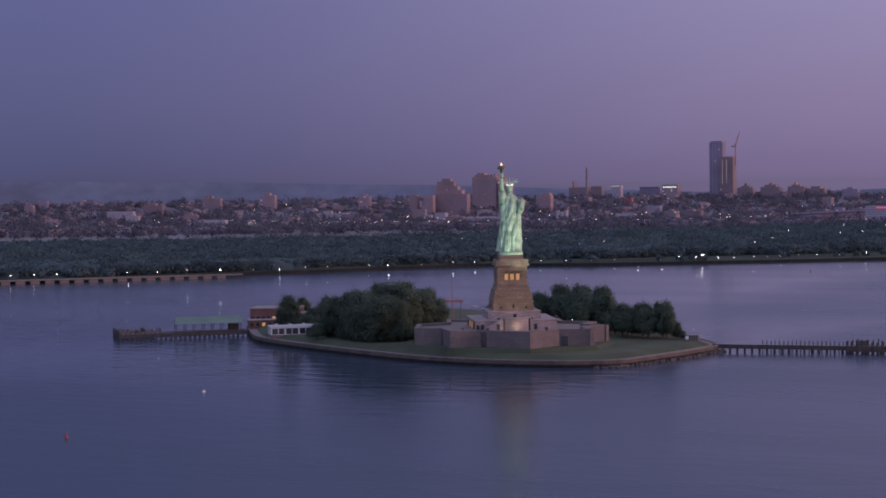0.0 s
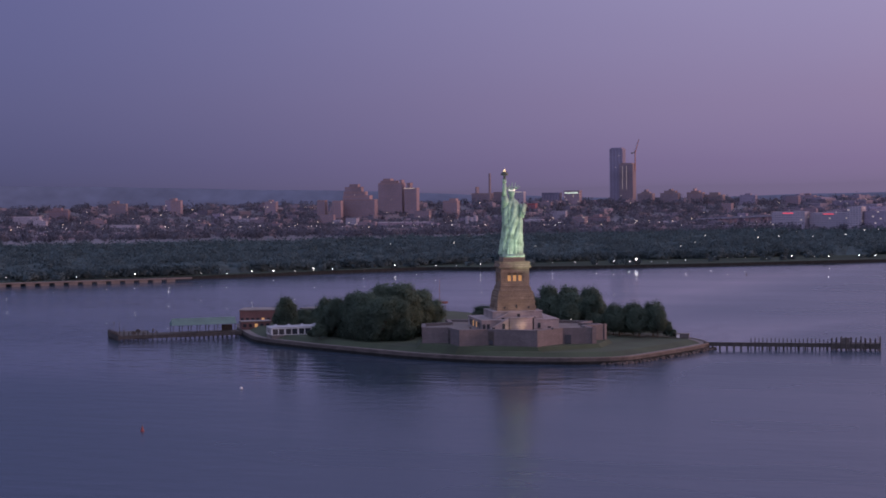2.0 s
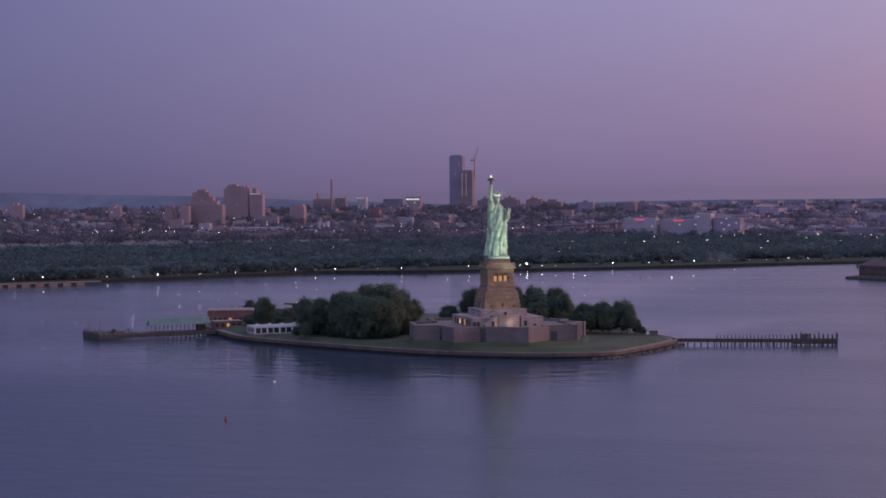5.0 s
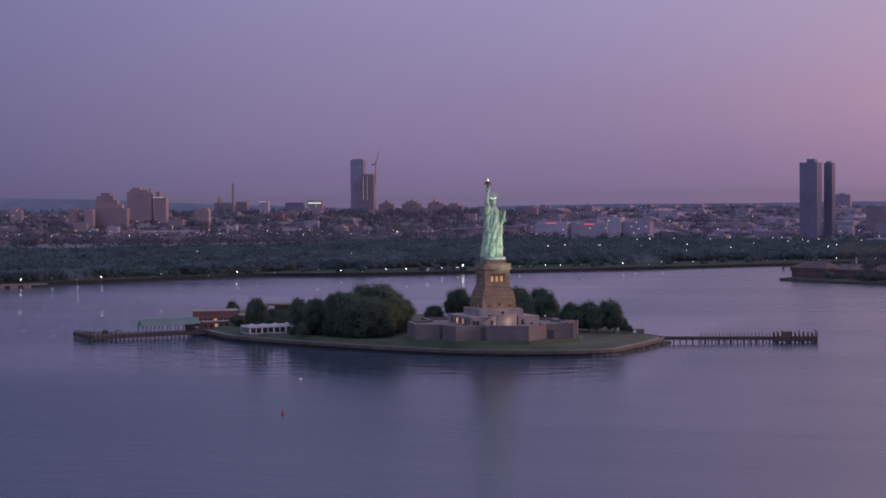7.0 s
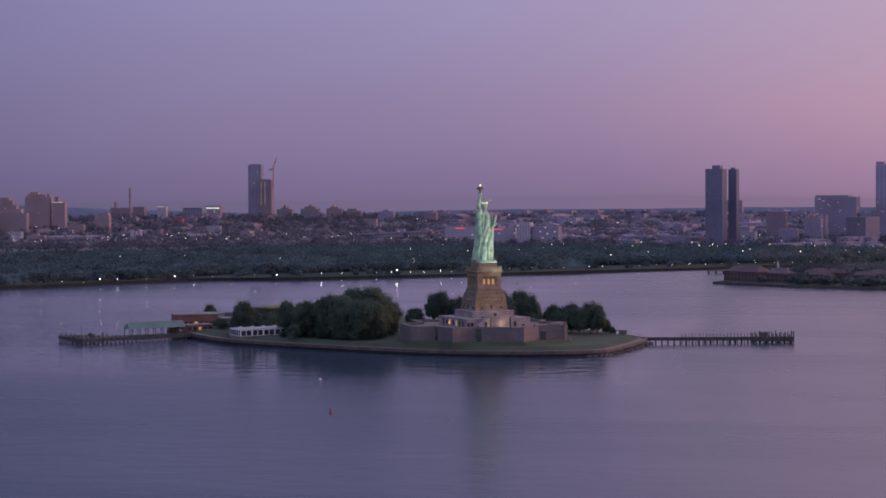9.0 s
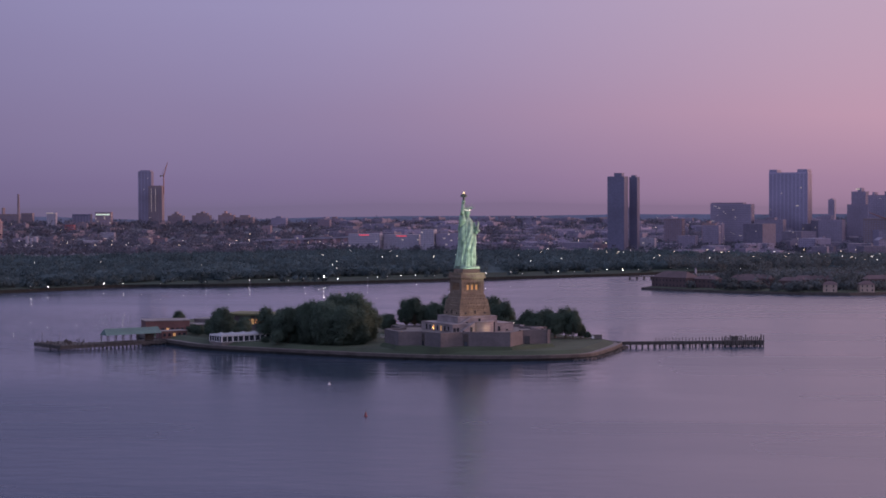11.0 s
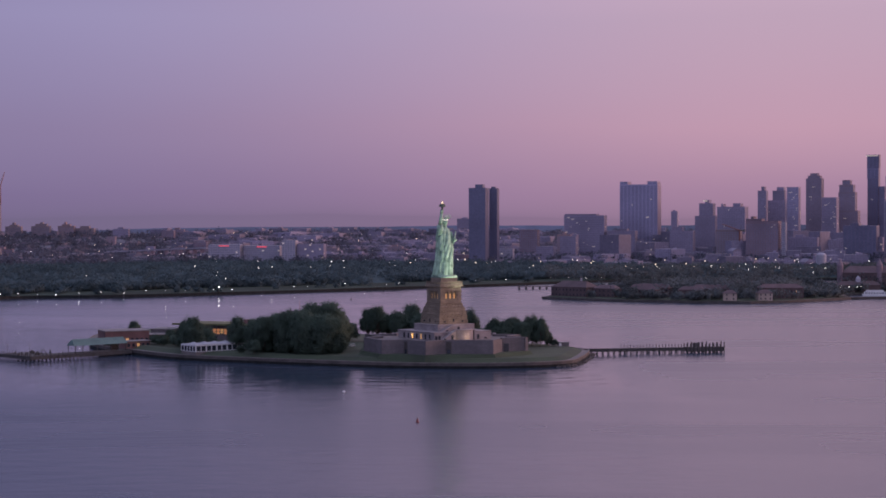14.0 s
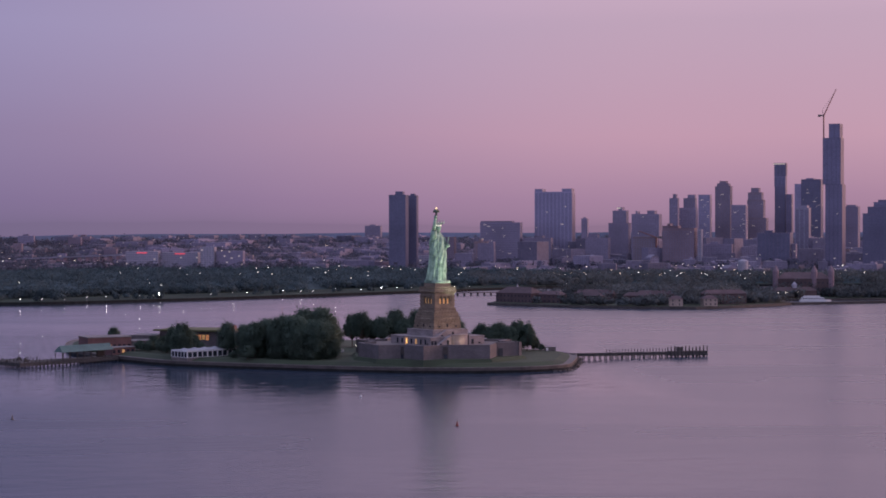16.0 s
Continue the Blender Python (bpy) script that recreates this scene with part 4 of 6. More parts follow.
for k in range(8):
    for y in (1.2, 9.0):
        bm = bmesh.new()
        x = x0 + 0.8 + k * 5.2
        box(bm, x - 0.16, x + 0.16, y - 0.16, y + 0.16, 3.0, 7.6)
        tube(bm, (x, y, 6.2), (x + 0.9, y, 7.5), 0.09, 0.09, 4)
        part("post", bm, DARKWOOD, shelter)
bm = bmesh.new()
box(bm, x0 + 31, x1 - 1, 8.6, 8.9, 3.0, 6.6)
part("back_wall", bm, DARKWOOD, shelter)

# ---- the eastern pier ----
m, L = run((86, 49), (173.5, 64))
pier = thing("long_pier", "long narrow timber pier with tall mooring piles", "pier", m)
bm = bmesh.new()
box(bm, 0, L - 24, 0, 3.4, 2.9, 3.5)
box(bm, 0, L - 24, -0.25, 0, 1.7, 3.7)
box(bm, L - 24, L, -1.2, 4.6, 1.1, 3.8)
part("deck", bm, DARKWOOD, pier)
for k in range(25):
    for y in (0.2, 3.2):
        bm = bmesh.new()
        x = 1 + k * (L - 2) / 24
        tube(bm, (x, y, -2), (x, y, 2.4), 0.3, 0.3, 7)
        part("pile", bm, DARKWOOD, pier)
prng = random.Random(3)
for k in range(20):
    bm = bmesh.new()
    x = 24 + k * (L - 50) / 19
    tube(bm, (x, 3.5, -2), (x + prng.uniform(-.1, .1), 3.5, 5.4 + prng.uniform(0, .5)), 0.26, 0.22, 7)
    part("mooring_pile", bm, DARKWOOD, pier)
for k in range(22):
    bm = bmesh.new()
    x = L - 24 + (k // 2) * 24 / 10
    y = (-1.3, 4.7)[k % 2]
    tube(bm, (x, y, -2), (x + prng.uniform(-.15, .15), y, 5.6 + prng.uniform(0, 1.4)), 0.38, 0.34, 7)
    part("mooring_pile", bm, DARKWOOD, pier)
bm = bmesh.new()
box(bm, L - 19, L - 15, 1.0, 3.0, 3.9, 6.2)
box(bm, L - 19.2, L - 14.8, 0.8, 3.2, 6.2, 6.4)
part("hut", bm, STEEL, pier, "small grey hut at the pier head")
bm = bmesh.new()
tube(bm, (L - 1, 2, 3.9), (L - 1, 2, 8.2), .12, .08, 6)
part("signal_mast", bm, STEEL, pier)

# ---- buildings on the island ----
m, L = run((-148, 9), (-120, 33))
tent = thing("event_pavilion", "white framed pavilion with scalloped canvas roofs", "pavilion", m)
W = 16.0
for k in range(5):
    bm = bmesh.new()
    a = k * L / 5
    e = L / 5
    lo = [bm.verts.new(p) for p in ((a, -.3, 9.3), (a + e, -.3, 9.3), (a + e, W, 9.3), (a, W, 9.3))]
    mid2 = [bm.verts.new(p) for p in ((a + e * .3, W * .3, 9.55), (a + e * .7, W * .3, 9.55), (a + e * .7, W * .7, 9.55), (a + e * .3, W * .7, 9.55))]
    top = bm.verts.new((a + e / 2, W / 2, 10.6))
    bm.faces.new(lo[::-1])
    for i in range(4):
        j = (i + 1) % 4
        bm.faces.new((lo[i], lo[j], mid2[j], mid2[i]))
        bm.faces.new((mid2[i], mid2[j], top))
    part("canvas_roof", bm, CANVAS, tent)
bm = bmesh.new()
box(bm, 0, L, -0.15, 0.15, 8.4, 9.3)
box(bm, -0.15, 0.15, 0.15, W, 8.4, 9.3)
box(bm, 0, L, W - .15, W + .15, 8.2, 9.3)
part("fascia", bm, WHITE, tent)
for k in range(11):
    bm = bmesh.new()
    x = k * L / 10
    w = 0.42 if k % 2 == 0 else 0.2
    box(bm, x - w, x + w, -0.18, 0.2, 5.1, 8.3)
    part("post", bm, WHITE, tent)
for k in range(6):
    bm = bmesh.new()
    box(bm, -0.2, 0.2, k * W / 5 - 0.25, k * W / 5 + 0.25, 5.1, 8.3)
    part("post", bm, WHITE, tent)
for k in range(10):
    bm = bmesh.new()
    x = k * L / 10
    box(bm, x + 0.3, x + L / 10 - 0.3, 0.12, 0.18, 5.3, 8.4)
    part("pane", bm, GLASS, tent)
bm = bmesh.new()
box(bm, 0, L, -0.2, 0.1, 5.05, 5.3)
box(bm, -0.2, 0.1, 0.1, W, 5.05, 5.3)
part("base_panel", bm, WHITE, tent)
bm = bmesh.new()
box(bm, 0, L, -0.15, 0.1, 2.8, 5.04)
box(bm, -0.15, 0.1, 0.1, W, 2.8, 5.04)
part("plinth", bm, PAVING, tent, "dark stone plinth")
for k in range(5):
    bm = bmesh.new()
    box(bm, -0.1, -0.04, k * W / 5 + 0.4, (k + 1) * W / 5 - 0.4, 5.35, 8.35)
    part("pane", bm, GLASS, tent)
bm = bmesh.new()
box(bm, 0.3, L, 0.4, W, 4.5, 4.9)
part("floor_slab", bm, PAVING, tent)

def low_building(name, label, a, b_, depth, z0, z1, wall, roof, lit=(), cat="building", windows=8):
    m, L = run(a, b_)
    ob = thing(name, label, cat, m)
    bm = bmesh.new()
    box(bm, 0, L, 0, depth, z0, z1 - 0.5)
    body = part("wall", bm, wall, ob)
    bm = bmesh.new()
    box(bm, -0.4, L + 0.4, -0.4, depth + 0.4, z1 - 0.5, z1)
    part("roof", bm, roof, ob)
    for k in range(windows):
        bm = bmesh.new()
        x = (k + 0.5) * L / windows
        box(bm, x - 0.9, x + 0.9, -0.06, 0.02, z0 + 1.2, z0 + 3.2)
        part("window", bm, WARM if k in lit else GLASS, body)
    return ob


low_building("brick_building", "low red brick service building with a flat roof", (-217.6, 89), (-191.5, 100.3), 22, 4.5, 12.6, BRICK, ROOFING, (4,), windows=9)
low_building("grey_annex", "lower grey annex beside the brick service building", (-191.3, 100.4), (-165, 112), 18, 4.5, 9.6, FORT, ROOFING, windows=4)
low_building("concession_building", "small brown-roofed building at the dock head", (-199, 61), (-186, 72), 9, 3.2, 8.0, BRICK, ROOFING, (2,), windows=5)
low_building("grey_building", "low grey building between the brick block and the museum", (-194, 122), (-178, 118), 18, 4.5, 12.2, FORT, ROOFING, windows=4)
mus = low_building("museum", "low museum with a planted roof and lit glass hall", (-176, 126), (-126, 112), 26, 4.5, 15.6, FORT, GREENROOF, windows=3)
bm = bmesh.new()
box(bm, -3, 50, -4.5, -0.4, 14.6, 15.7)
part("roof_overhang", bm, GREENROOF, mus, "overhanging planted roof edge")
for k in range(6):
    bm = bmesh.new()
    box(bm, 19 + k * 2.6, 21.2 + k * 2.6, -0.12, -0.02, 9.2 - .5 * (k % 2), 12.2)
    part("lit_pane", bm, AMBER if k not in (1, 4) else WARM, mus, "warmly lit glass wall pane")
    bm = bmesh.new()
    box(bm, 21.2 + k * 2.6, 21.6 + k * 2.6, -0.5, -0.02, 7.5, 14.6)
    part("mullion", bm, STEEL, mus)
for z in (10.2, 12.3):
    bm = bmesh.new()
    box(bm, 18.6, 34.8, -0.3, -0.14, z, z + .25)
    part("transom", bm, STEEL, mus)

bm = bmesh.new()
box(bm, 45, 50.5, 2, 8, 15.6, 18.4)
part("stair_block", bm, BRICK, mus, "small brick block on the museum roof")
# flagpole
pole = thing("flagpole", "tall thin flagpole on the island mall", "flagpole", pose(-95.5, 115, 4.8))
bm = bmesh.new()
tube(bm, (0, 0, 0), (0, 0, 26), 0.25, 0.1, 8)
part("pole", bm, RUST, pole)
bm = bmesh.new()
tube(bm, (0, 0, 0), (0, 0, 0.6), 0.9, 0.8, 10)
part("base", bm, PAVING, pole)

gantry = thing("steel_gantry", "red steel beam on thin posts behind the trees", "gantry", pose(-108, 131, 4.9, 0, 0, 29))
bm = bmesh.new()
box(bm, -9.5, 9.5, -0.5, 0.5, 10.6, 11.8)
part("beam", bm, RUST, gantry)
for x in (-8.5, -2.5, 3.5, 8.0):
    bm = bmesh.new()
    tube(bm, (x, 0, -.2), (x, 0, 10.6), 0.18, 0.18, 6)
    part("post", bm, STEEL, gantry)

# ---- the second island ----
ELLIS = [(93, 812), (120, 786), (166, 748), (230, 712), (290, 697), (330, 716), (372, 752), (407, 787), (418, 882), (520, 888), (640, 905), (640, 990), (480, 1000), (300, 985), (150, 920), (104, 850)]
isl = tagged(new("second_island_ground"), "flat island with a low stone seawall", "ground", kind="structure")
bm = bmesh.new()
prism(bm, ELLIS, -1, 2.4)
part("seawall", bm, SEAWALL, isl)
bm = bmesh.new()
prism(bm, inset(ELLIS, 6), 2.0, 2.7)
part("lawn", bm, GRASS, isl)


def house(name, label, x, y, w, d, h, turn, wall, roof, pitch=0.5, floors=2, lit=0):
    """A gabled or hipped brick house with rows of windows."""
    ob = thing(name, label, "building", pose(x, y, 2.4, 0, 0, turn))
    bm = bmesh.new()
    box(bm, -w / 2, w / 2, -d / 2, d / 2, 0, h)
    body = part("wall", bm, wall, ob)
    bm = bmesh.new()
    r = d / 2 * pitch * 2
    va = [bm.verts.new(p) for p in ((-w / 2 - .6, -d / 2 - .6, h), (w / 2 + .6, -d / 2 - .6, h), (w / 2 + .6, d / 2 + .6, h), (-w / 2 - .6, d / 2 + .6, h))]
    vb = [bm.verts.new(p) for p in ((-w / 2 + d * .35, 0, h + r), (w / 2 - d * .35, 0, h + r))]
    for f in ((va[0], va[1], vb[1], vb[0]), (va[2], va[3], vb[0], vb[1]), (va[3], va[0], vb[0]), (va[1], va[2], vb[1]), (va[3], va[2], va[1], va[0])):
        bm.faces.new(f)
    part("roof", bm, roof, ob)
    k = max(2, int(w / 4.5))
    for fl in range(floors):
        for i in range(k):
            bm = bmesh.new()
            u = -w / 2 + (i + .5) * w / k
            z = 1.2 + fl * h / floors
            box(bm, u - .6, u + .6, -d / 2 - .08, -d / 2 + .02, z, z + 1.9)
            part("window", bm, WARM if (i * 3 + fl) % 11 < lit else GLASS, body)
    return ob


TILE = material("red_tile_roof", (0.085, 0.052, 0.058), 0.8, 0.2, 0.1, 1.0, 0.1, rand=0.2)
OLDBRICK = masonry("old_brick", (0.10, 0.066, 0.068), 0.8, 0.6, 0.25)
STUCCO = material("cream_stucco", (0.34, 0.26, 0.22), 0.8, 0.12, 0.1, 1.0, 0.1)
HOUSE_SITES = []
for x, y, w, d, h, turn, wl, lit in ((128, 822, 46, 22, 10, -42, OLDBRICK, 0), (160, 802, 26, 13, 9, -38, OLDBRICK, 0), (196, 784, 30, 12, 8, -30, OLDBRICK, 0), (205, 800, 44, 14, 10, -30, OLDBRICK, 0), (242, 764, 26, 12, 9, -20, OLDBRICK, 0),
                                     (273, 716, 13, 11, 7.5, -5, STUCCO, 0), (307, 719, 14, 12, 7.5, 5, STUCCO, 0), (262, 770, 40, 14, 10, -12, OLDBRICK, 0), (330, 760, 44, 14, 11, 5, OLDBRICK, 1), (300, 810, 50, 15, 12, 0, OLDBRICK, 0)):
    HOUSE_SITES.append((x, y, w, d, turn))
    house("hospital_pavilion", "cream stucco waterside pavilion" if wl is STUCCO else "old brick hospital building with a red tiled hip roof", x, y, w, d, h, turn, wl, TILE, 0.28, 2, lit)

# ---- woods, on the second island and on the far shore: one mesh of tufts each ----
wr = np.random.default_rng(8)


def wood(spots, heights, tufts, size):
    out = []
    for (x, y, z), h in zip(spots, heights):
        n = 4
        sp = h * 0.8
        c = np.stack([wr.normal(0, sp * .45, n), wr.normal(0, sp * .45, n), h * (.38 + .4 * wr.random(n))], 1) + np.array([x, y, z])
        r = sp * (.45 + .3 * wr.random((n, 1))) * np.array([[1, 1, .85]])
        out.append(leaf_quads(wr, c, r, tufts, size, 0.5, 0.7, np.array([[x, y, z + h * .35]]), 0.7))
    return [np.concatenate(q) for q in zip(*out)]


def leaf_stuff(name, spots, heights, tufts, size, mat, label):
    verts, soft = wood(spots, heights, tufts, size)
    return tagged(new(name, quads_mesh(name, verts, mat, normals=soft)), label, "trees", kind="stuff")


def inside(p, poly):
    x, y, odd = p[0], p[1], False
    for (a, c), (e, f) in zip(poly, poly[1:] + poly[:1]):
        if (c > y) != (f > y) and x < (e - a) * (y - c) / (f - c) + a:
            odd = not odd
    return odd


def near_house(x, y):
    """Whether a place lies in or just before one of the old buildings."""
    for hx, hy, w, d, turn in HOUSE_SITES:
        u, v = x - hx, y - hy
        ca, sa = math.cos(radians(turn)), math.sin(radians(turn))
        p, q = u * ca + v * sa, -u * sa + v * ca
        if abs(p) < w / 2 + 2 and -d / 2 - 5 < q < d / 2 + 2:
            return True
    return False


spots, hs = [], []
IN, IN2, IN3 = inset(ELLIS, 9), inset(ELLIS, 15), inset(ELLIS, 58)
while len(spots) < 620:
    x, y = wr.uniform(95, 640), wr.uniform(700, 985)
    if not inside((x, y), IN) or noise.noise((x * .015, y * .02, 0)) < -0.35:
        continue
    if inside((x, y), IN3):
        spots.append((x, y, 2.4))
        hs.append(wr.uniform(12, 19))
    elif wr.random() < 0.7 and not near_house(x, y):
        spots.append((x, y, 2.4))
        hs.append(wr.uniform(6, 11))
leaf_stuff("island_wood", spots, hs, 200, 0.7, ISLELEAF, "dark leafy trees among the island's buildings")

def clearing(x, y):
    """Width of the open meadow between the water and the park trees."""
    return float(np.interp(x, [-1500, -700, -520, -330, -50, 150, 400], [72, 74, 90, 165, 190, 120, 80])) + 24 * noise.noise((x * .011, y * .011, 9))


spots, hs = [], []
while len(spots) < 6300:
    az, r = radians(wr.uniform(-46, 24)), 1500 + 1900 * wr.random()
    x, y = MID.x + math.sin(az) * r, MID.y + math.cos(az) * r
    # depth of the park behind its edge
    edge = np.interp(x, [c[0] for c in COAST], [c[1] for c in COAST])
    d = y - edge
    limit = float(np.interp(x, [-1500, -500, 0, 300, 900], [1500, 1250, 900, 420, 260]))
    if d < clearing(x, y) or d > limit:
        continue
    spots.append((x, y, 2.4))
    hs.append(wr.uniform(8, 13.5) * (1 if d > 200 else .8))
made = 0
while made < 1500:
    # a fuller edge towards the meadow
    x = wr.uniform(-1150, 330)
    y = float(np.interp(x, [c[0] for c in COAST], [c[1] for c in COAST]))
    y += clearing(x, y + 100) + wr.uniform(-6, 14)
    spots.append((x, y, 1.6))
    hs.append(wr.uniform(7, 11))
    made += 1
for x, y in ((wr.uniform(-1000, 100), wr.uniform(25, 150)) for _ in range(90)):
    # single small trees on the meadow
    spots.append((x, y + float(np.interp(x, [c[0] for c in COAST], [c[1] for c in COAST])), 2.0))
    hs.append(wr.uniform(4, 7))
near_spots, near_hs = [], []
for _ in range(1100):
    x = wr.uniform(120, 1250)
    y = float(np.interp(x, [e[0] for e in COAST], [e[1] for e in COAST])) + 15 + 330 * wr.random()
    near_spots.append((x, y, 2.4))
    near_hs.append(wr.uniform(9, 15))
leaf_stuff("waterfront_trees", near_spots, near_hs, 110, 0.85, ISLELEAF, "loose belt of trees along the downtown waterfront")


def park_depth(x, y):
    """How far a place lies inside the wooded park; below nought outside it."""
    edge = float(np.interp(x, [e[0] for e in COAST], [e[1] for e in COAST]))
    limit = float(np.interp(x, [-1500, -500, 0, 300, 900], [1500, 1250, 900, 420, 260]))
    d = y - edge
    if d < 40:
        return -500
    k = min(d - clearing(x, y), limit - d)
    return k


def canopy(name, az0, az1, cols, r0, r1, lines, depth, base, leaf=FARLEAF):
    """A closed leaf canopy, a lumpy sheet that comes down to the ground at its edge."""
    V, F, keep = [], [], {}
    for i in range(cols + 1):
        az = radians(az0 + (az1 - az0) * i / cols)
        s, c = math.sin(az), math.cos(az)
        for j in range(lines + 1):
            r = r0 + (r1 - r0) * j / lines
            x, y = MID.x + s * r, MID.y + c * r
            k = depth(x, y)
            if k > -400:
                h = base + 3.4 * noise.noise((x * .09, y * .09, 0)) + 2.4 * noise.noise((x * .03, y * .03, 4)) + 1.7 * noise.noise((x * .31, y * .31, 7))
                keep[i, j] = len(V)
                V.append((x, y, 1.6 + max(0.5, h) * min(1, max(0, (k + 4) / 5))))
    for i, j in keep:
        q = [(i, j), (i + 1, j), (i + 1, j + 1), (i, j + 1)]
        if all(p in keep for p in q):
            F.append(tuple(keep[p] for p in q))
    me = bpy.data.meshes.new(name)
    me.from_pydata(V, [], F)
    me.polygons.foreach_set("use_smooth", [True] * len(F))
    me.materials.append(leaf)
    return me


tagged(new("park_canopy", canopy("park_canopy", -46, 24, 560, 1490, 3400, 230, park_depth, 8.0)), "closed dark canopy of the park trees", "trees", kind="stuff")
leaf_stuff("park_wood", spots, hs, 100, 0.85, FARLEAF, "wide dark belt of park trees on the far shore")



def island_depth(x, y):
    if not inside((x, y), IN2) or y > 900:
        return -500
    if not inside((x, y), IN3) or near_house(x, y):
        return -29
    return 45 * (noise.noise((x * .02, y * .025, 5)) + 0.3)


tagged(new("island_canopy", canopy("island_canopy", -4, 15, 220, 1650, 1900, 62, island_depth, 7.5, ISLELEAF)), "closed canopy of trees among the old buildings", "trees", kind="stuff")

# ---- the low city: streets of small buildings, joined ----
PITCHED = material("mixed_city_roofs", (0.15, 0.13, 0.155), 0.9, 0.3, 0.004, 0.2, 0, island=0.2)


def city_blocks(count, az0, az1, r0, r1, hmin, hmax, wmin, wmax, seed, walls=HOUSES, roofs=PITCHED):
    """Flat-topped and gabled houses with rows of windows."""
    g = np.random.default_rng(seed)
    V, F, M = [], [], []

    def quad(pts, mt):
        k = len(V)
        V.extend(pts)
        F.append(tuple(range(k, k + len(pts))))
        M.append(mt)

    for _ in range(count):
        az, r = radians(g.uniform(az0, az1)), r0 + (r1 - r0) * g.random() ** 0.8
        x, y = MID.x + math.sin(az) * r, MID.y + math.cos(az) * r
        edge = float(np.interp(x, [e[0] for e in COAST], [e[1] for e in COAST]))
        if y < edge + 120 or (-480 < x < -190 and 1900 < y < 2260):
            continue
        w, d, h = g.uniform(wmin, wmax), g.uniform(wmin, wmax), hmin + (hmax - hmin) * g.random() ** 3
        a = radians(g.choice([-12, -12, -38, 20]) + g.normal() * 3)
        z = land_height(x, y)
        ca, sa = math.cos(a), math.sin(a)

        def at(u, v, zz):
            return (x + u * ca - v * sa, y + u * sa + v * ca, z + zz)

        cs = ((-w / 2, -d / 2), (w / 2, -d / 2), (w / 2, d / 2), (-w / 2, d / 2))
        k = len(V)
        V.extend([at(*p, -3) for p in cs] + [at(*p, h) for p in cs])
        F.extend([(k, k + 1, k + 5, k + 4), (k + 1, k + 2, k + 6, k + 5), (k + 2, k + 3, k + 7, k + 6), (k + 3, k, k + 4, k + 7), (k + 4, k + 5, k + 6, k + 7)])
        M.extend([0, 0, 0, 0, 1])
        if w < 18 and g.random() < .18:
            up = h + w * .28
            ra, rb = at(0, -d / 2, up), at(0, d / 2, up)
            quad([at(-w / 2, -d / 2, h), ra, rb, at(-w / 2, d / 2, h)], 1)
            quad([at(w / 2, -d / 2, h), at(w / 2, d / 2, h), rb, ra], 1)
            quad([at(-w / 2, -d / 2, h), at(w / 2, -d / 2, h), ra], 0)
        elif g.random() < .5:
            k = len(V)
            q = [(u * .3 + w * .15, v * .3) for u, v in cs]
            V.extend([at(*p, h) for p in q] + [at(*p, h + g.uniform(2, 4)) for p in q])
            F.extend([(k, k + 1, k + 5, k + 4), (k + 1, k + 2, k + 6, k + 5), (k + 2, k + 3, k + 7, k + 6), (k + 3, k, k + 4, k + 7), (k + 4, k + 5, k + 6, k + 7)])
            M.extend([0, 0, 0, 0, 1])
        nf, nb = max(1, int(h / 3.6)), max(2, int(w / 4))
        for f in range(nf):
            for k in range(nb):
                u, zz = -w / 2 + (k + .5) * w / nb, (f + .35) * h / nf
                quad([at(u - .8, -d / 2 - .15, zz), at(u + .8, -d / 2 - .15, zz), at(u + .8, -d / 2 - .15, zz + 1.7), at(u - .8, -d / 2 - .15, zz + 1.7)], 3 if g.random() < .02 else 2)
    me = bpy.data.meshes.new("city_blocks")
    me.from_pydata(V, [], F)
    for mt in (walls, roofs, DARKGLASS, OFFICELIT):
        me.materials.append(mt)
    me.polygons.foreach_set("material_index", M)
    return me


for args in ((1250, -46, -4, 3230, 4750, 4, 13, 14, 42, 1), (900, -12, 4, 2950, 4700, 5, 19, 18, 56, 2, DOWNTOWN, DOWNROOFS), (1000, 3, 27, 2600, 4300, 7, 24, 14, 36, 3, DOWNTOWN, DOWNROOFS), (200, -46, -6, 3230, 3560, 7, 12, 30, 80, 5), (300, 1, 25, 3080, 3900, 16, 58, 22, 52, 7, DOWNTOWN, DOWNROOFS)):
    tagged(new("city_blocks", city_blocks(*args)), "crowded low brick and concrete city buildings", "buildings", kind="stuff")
g = np.random.default_rng(11)
spots, hs = [], []
for _ in range(8500):
    az, r = radians(g.uniform(-46, 26)), g.uniform(3050, 4700)
    x, y = MID.x + math.sin(az) * r, MID.y + math.cos(az) * r
    spots.append((x, y, land_height(x, y)))
    hs.append(g.uniform(9, 18))
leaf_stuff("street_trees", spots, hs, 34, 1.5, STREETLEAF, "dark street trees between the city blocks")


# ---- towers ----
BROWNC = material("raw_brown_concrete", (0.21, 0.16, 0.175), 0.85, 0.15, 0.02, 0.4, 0)


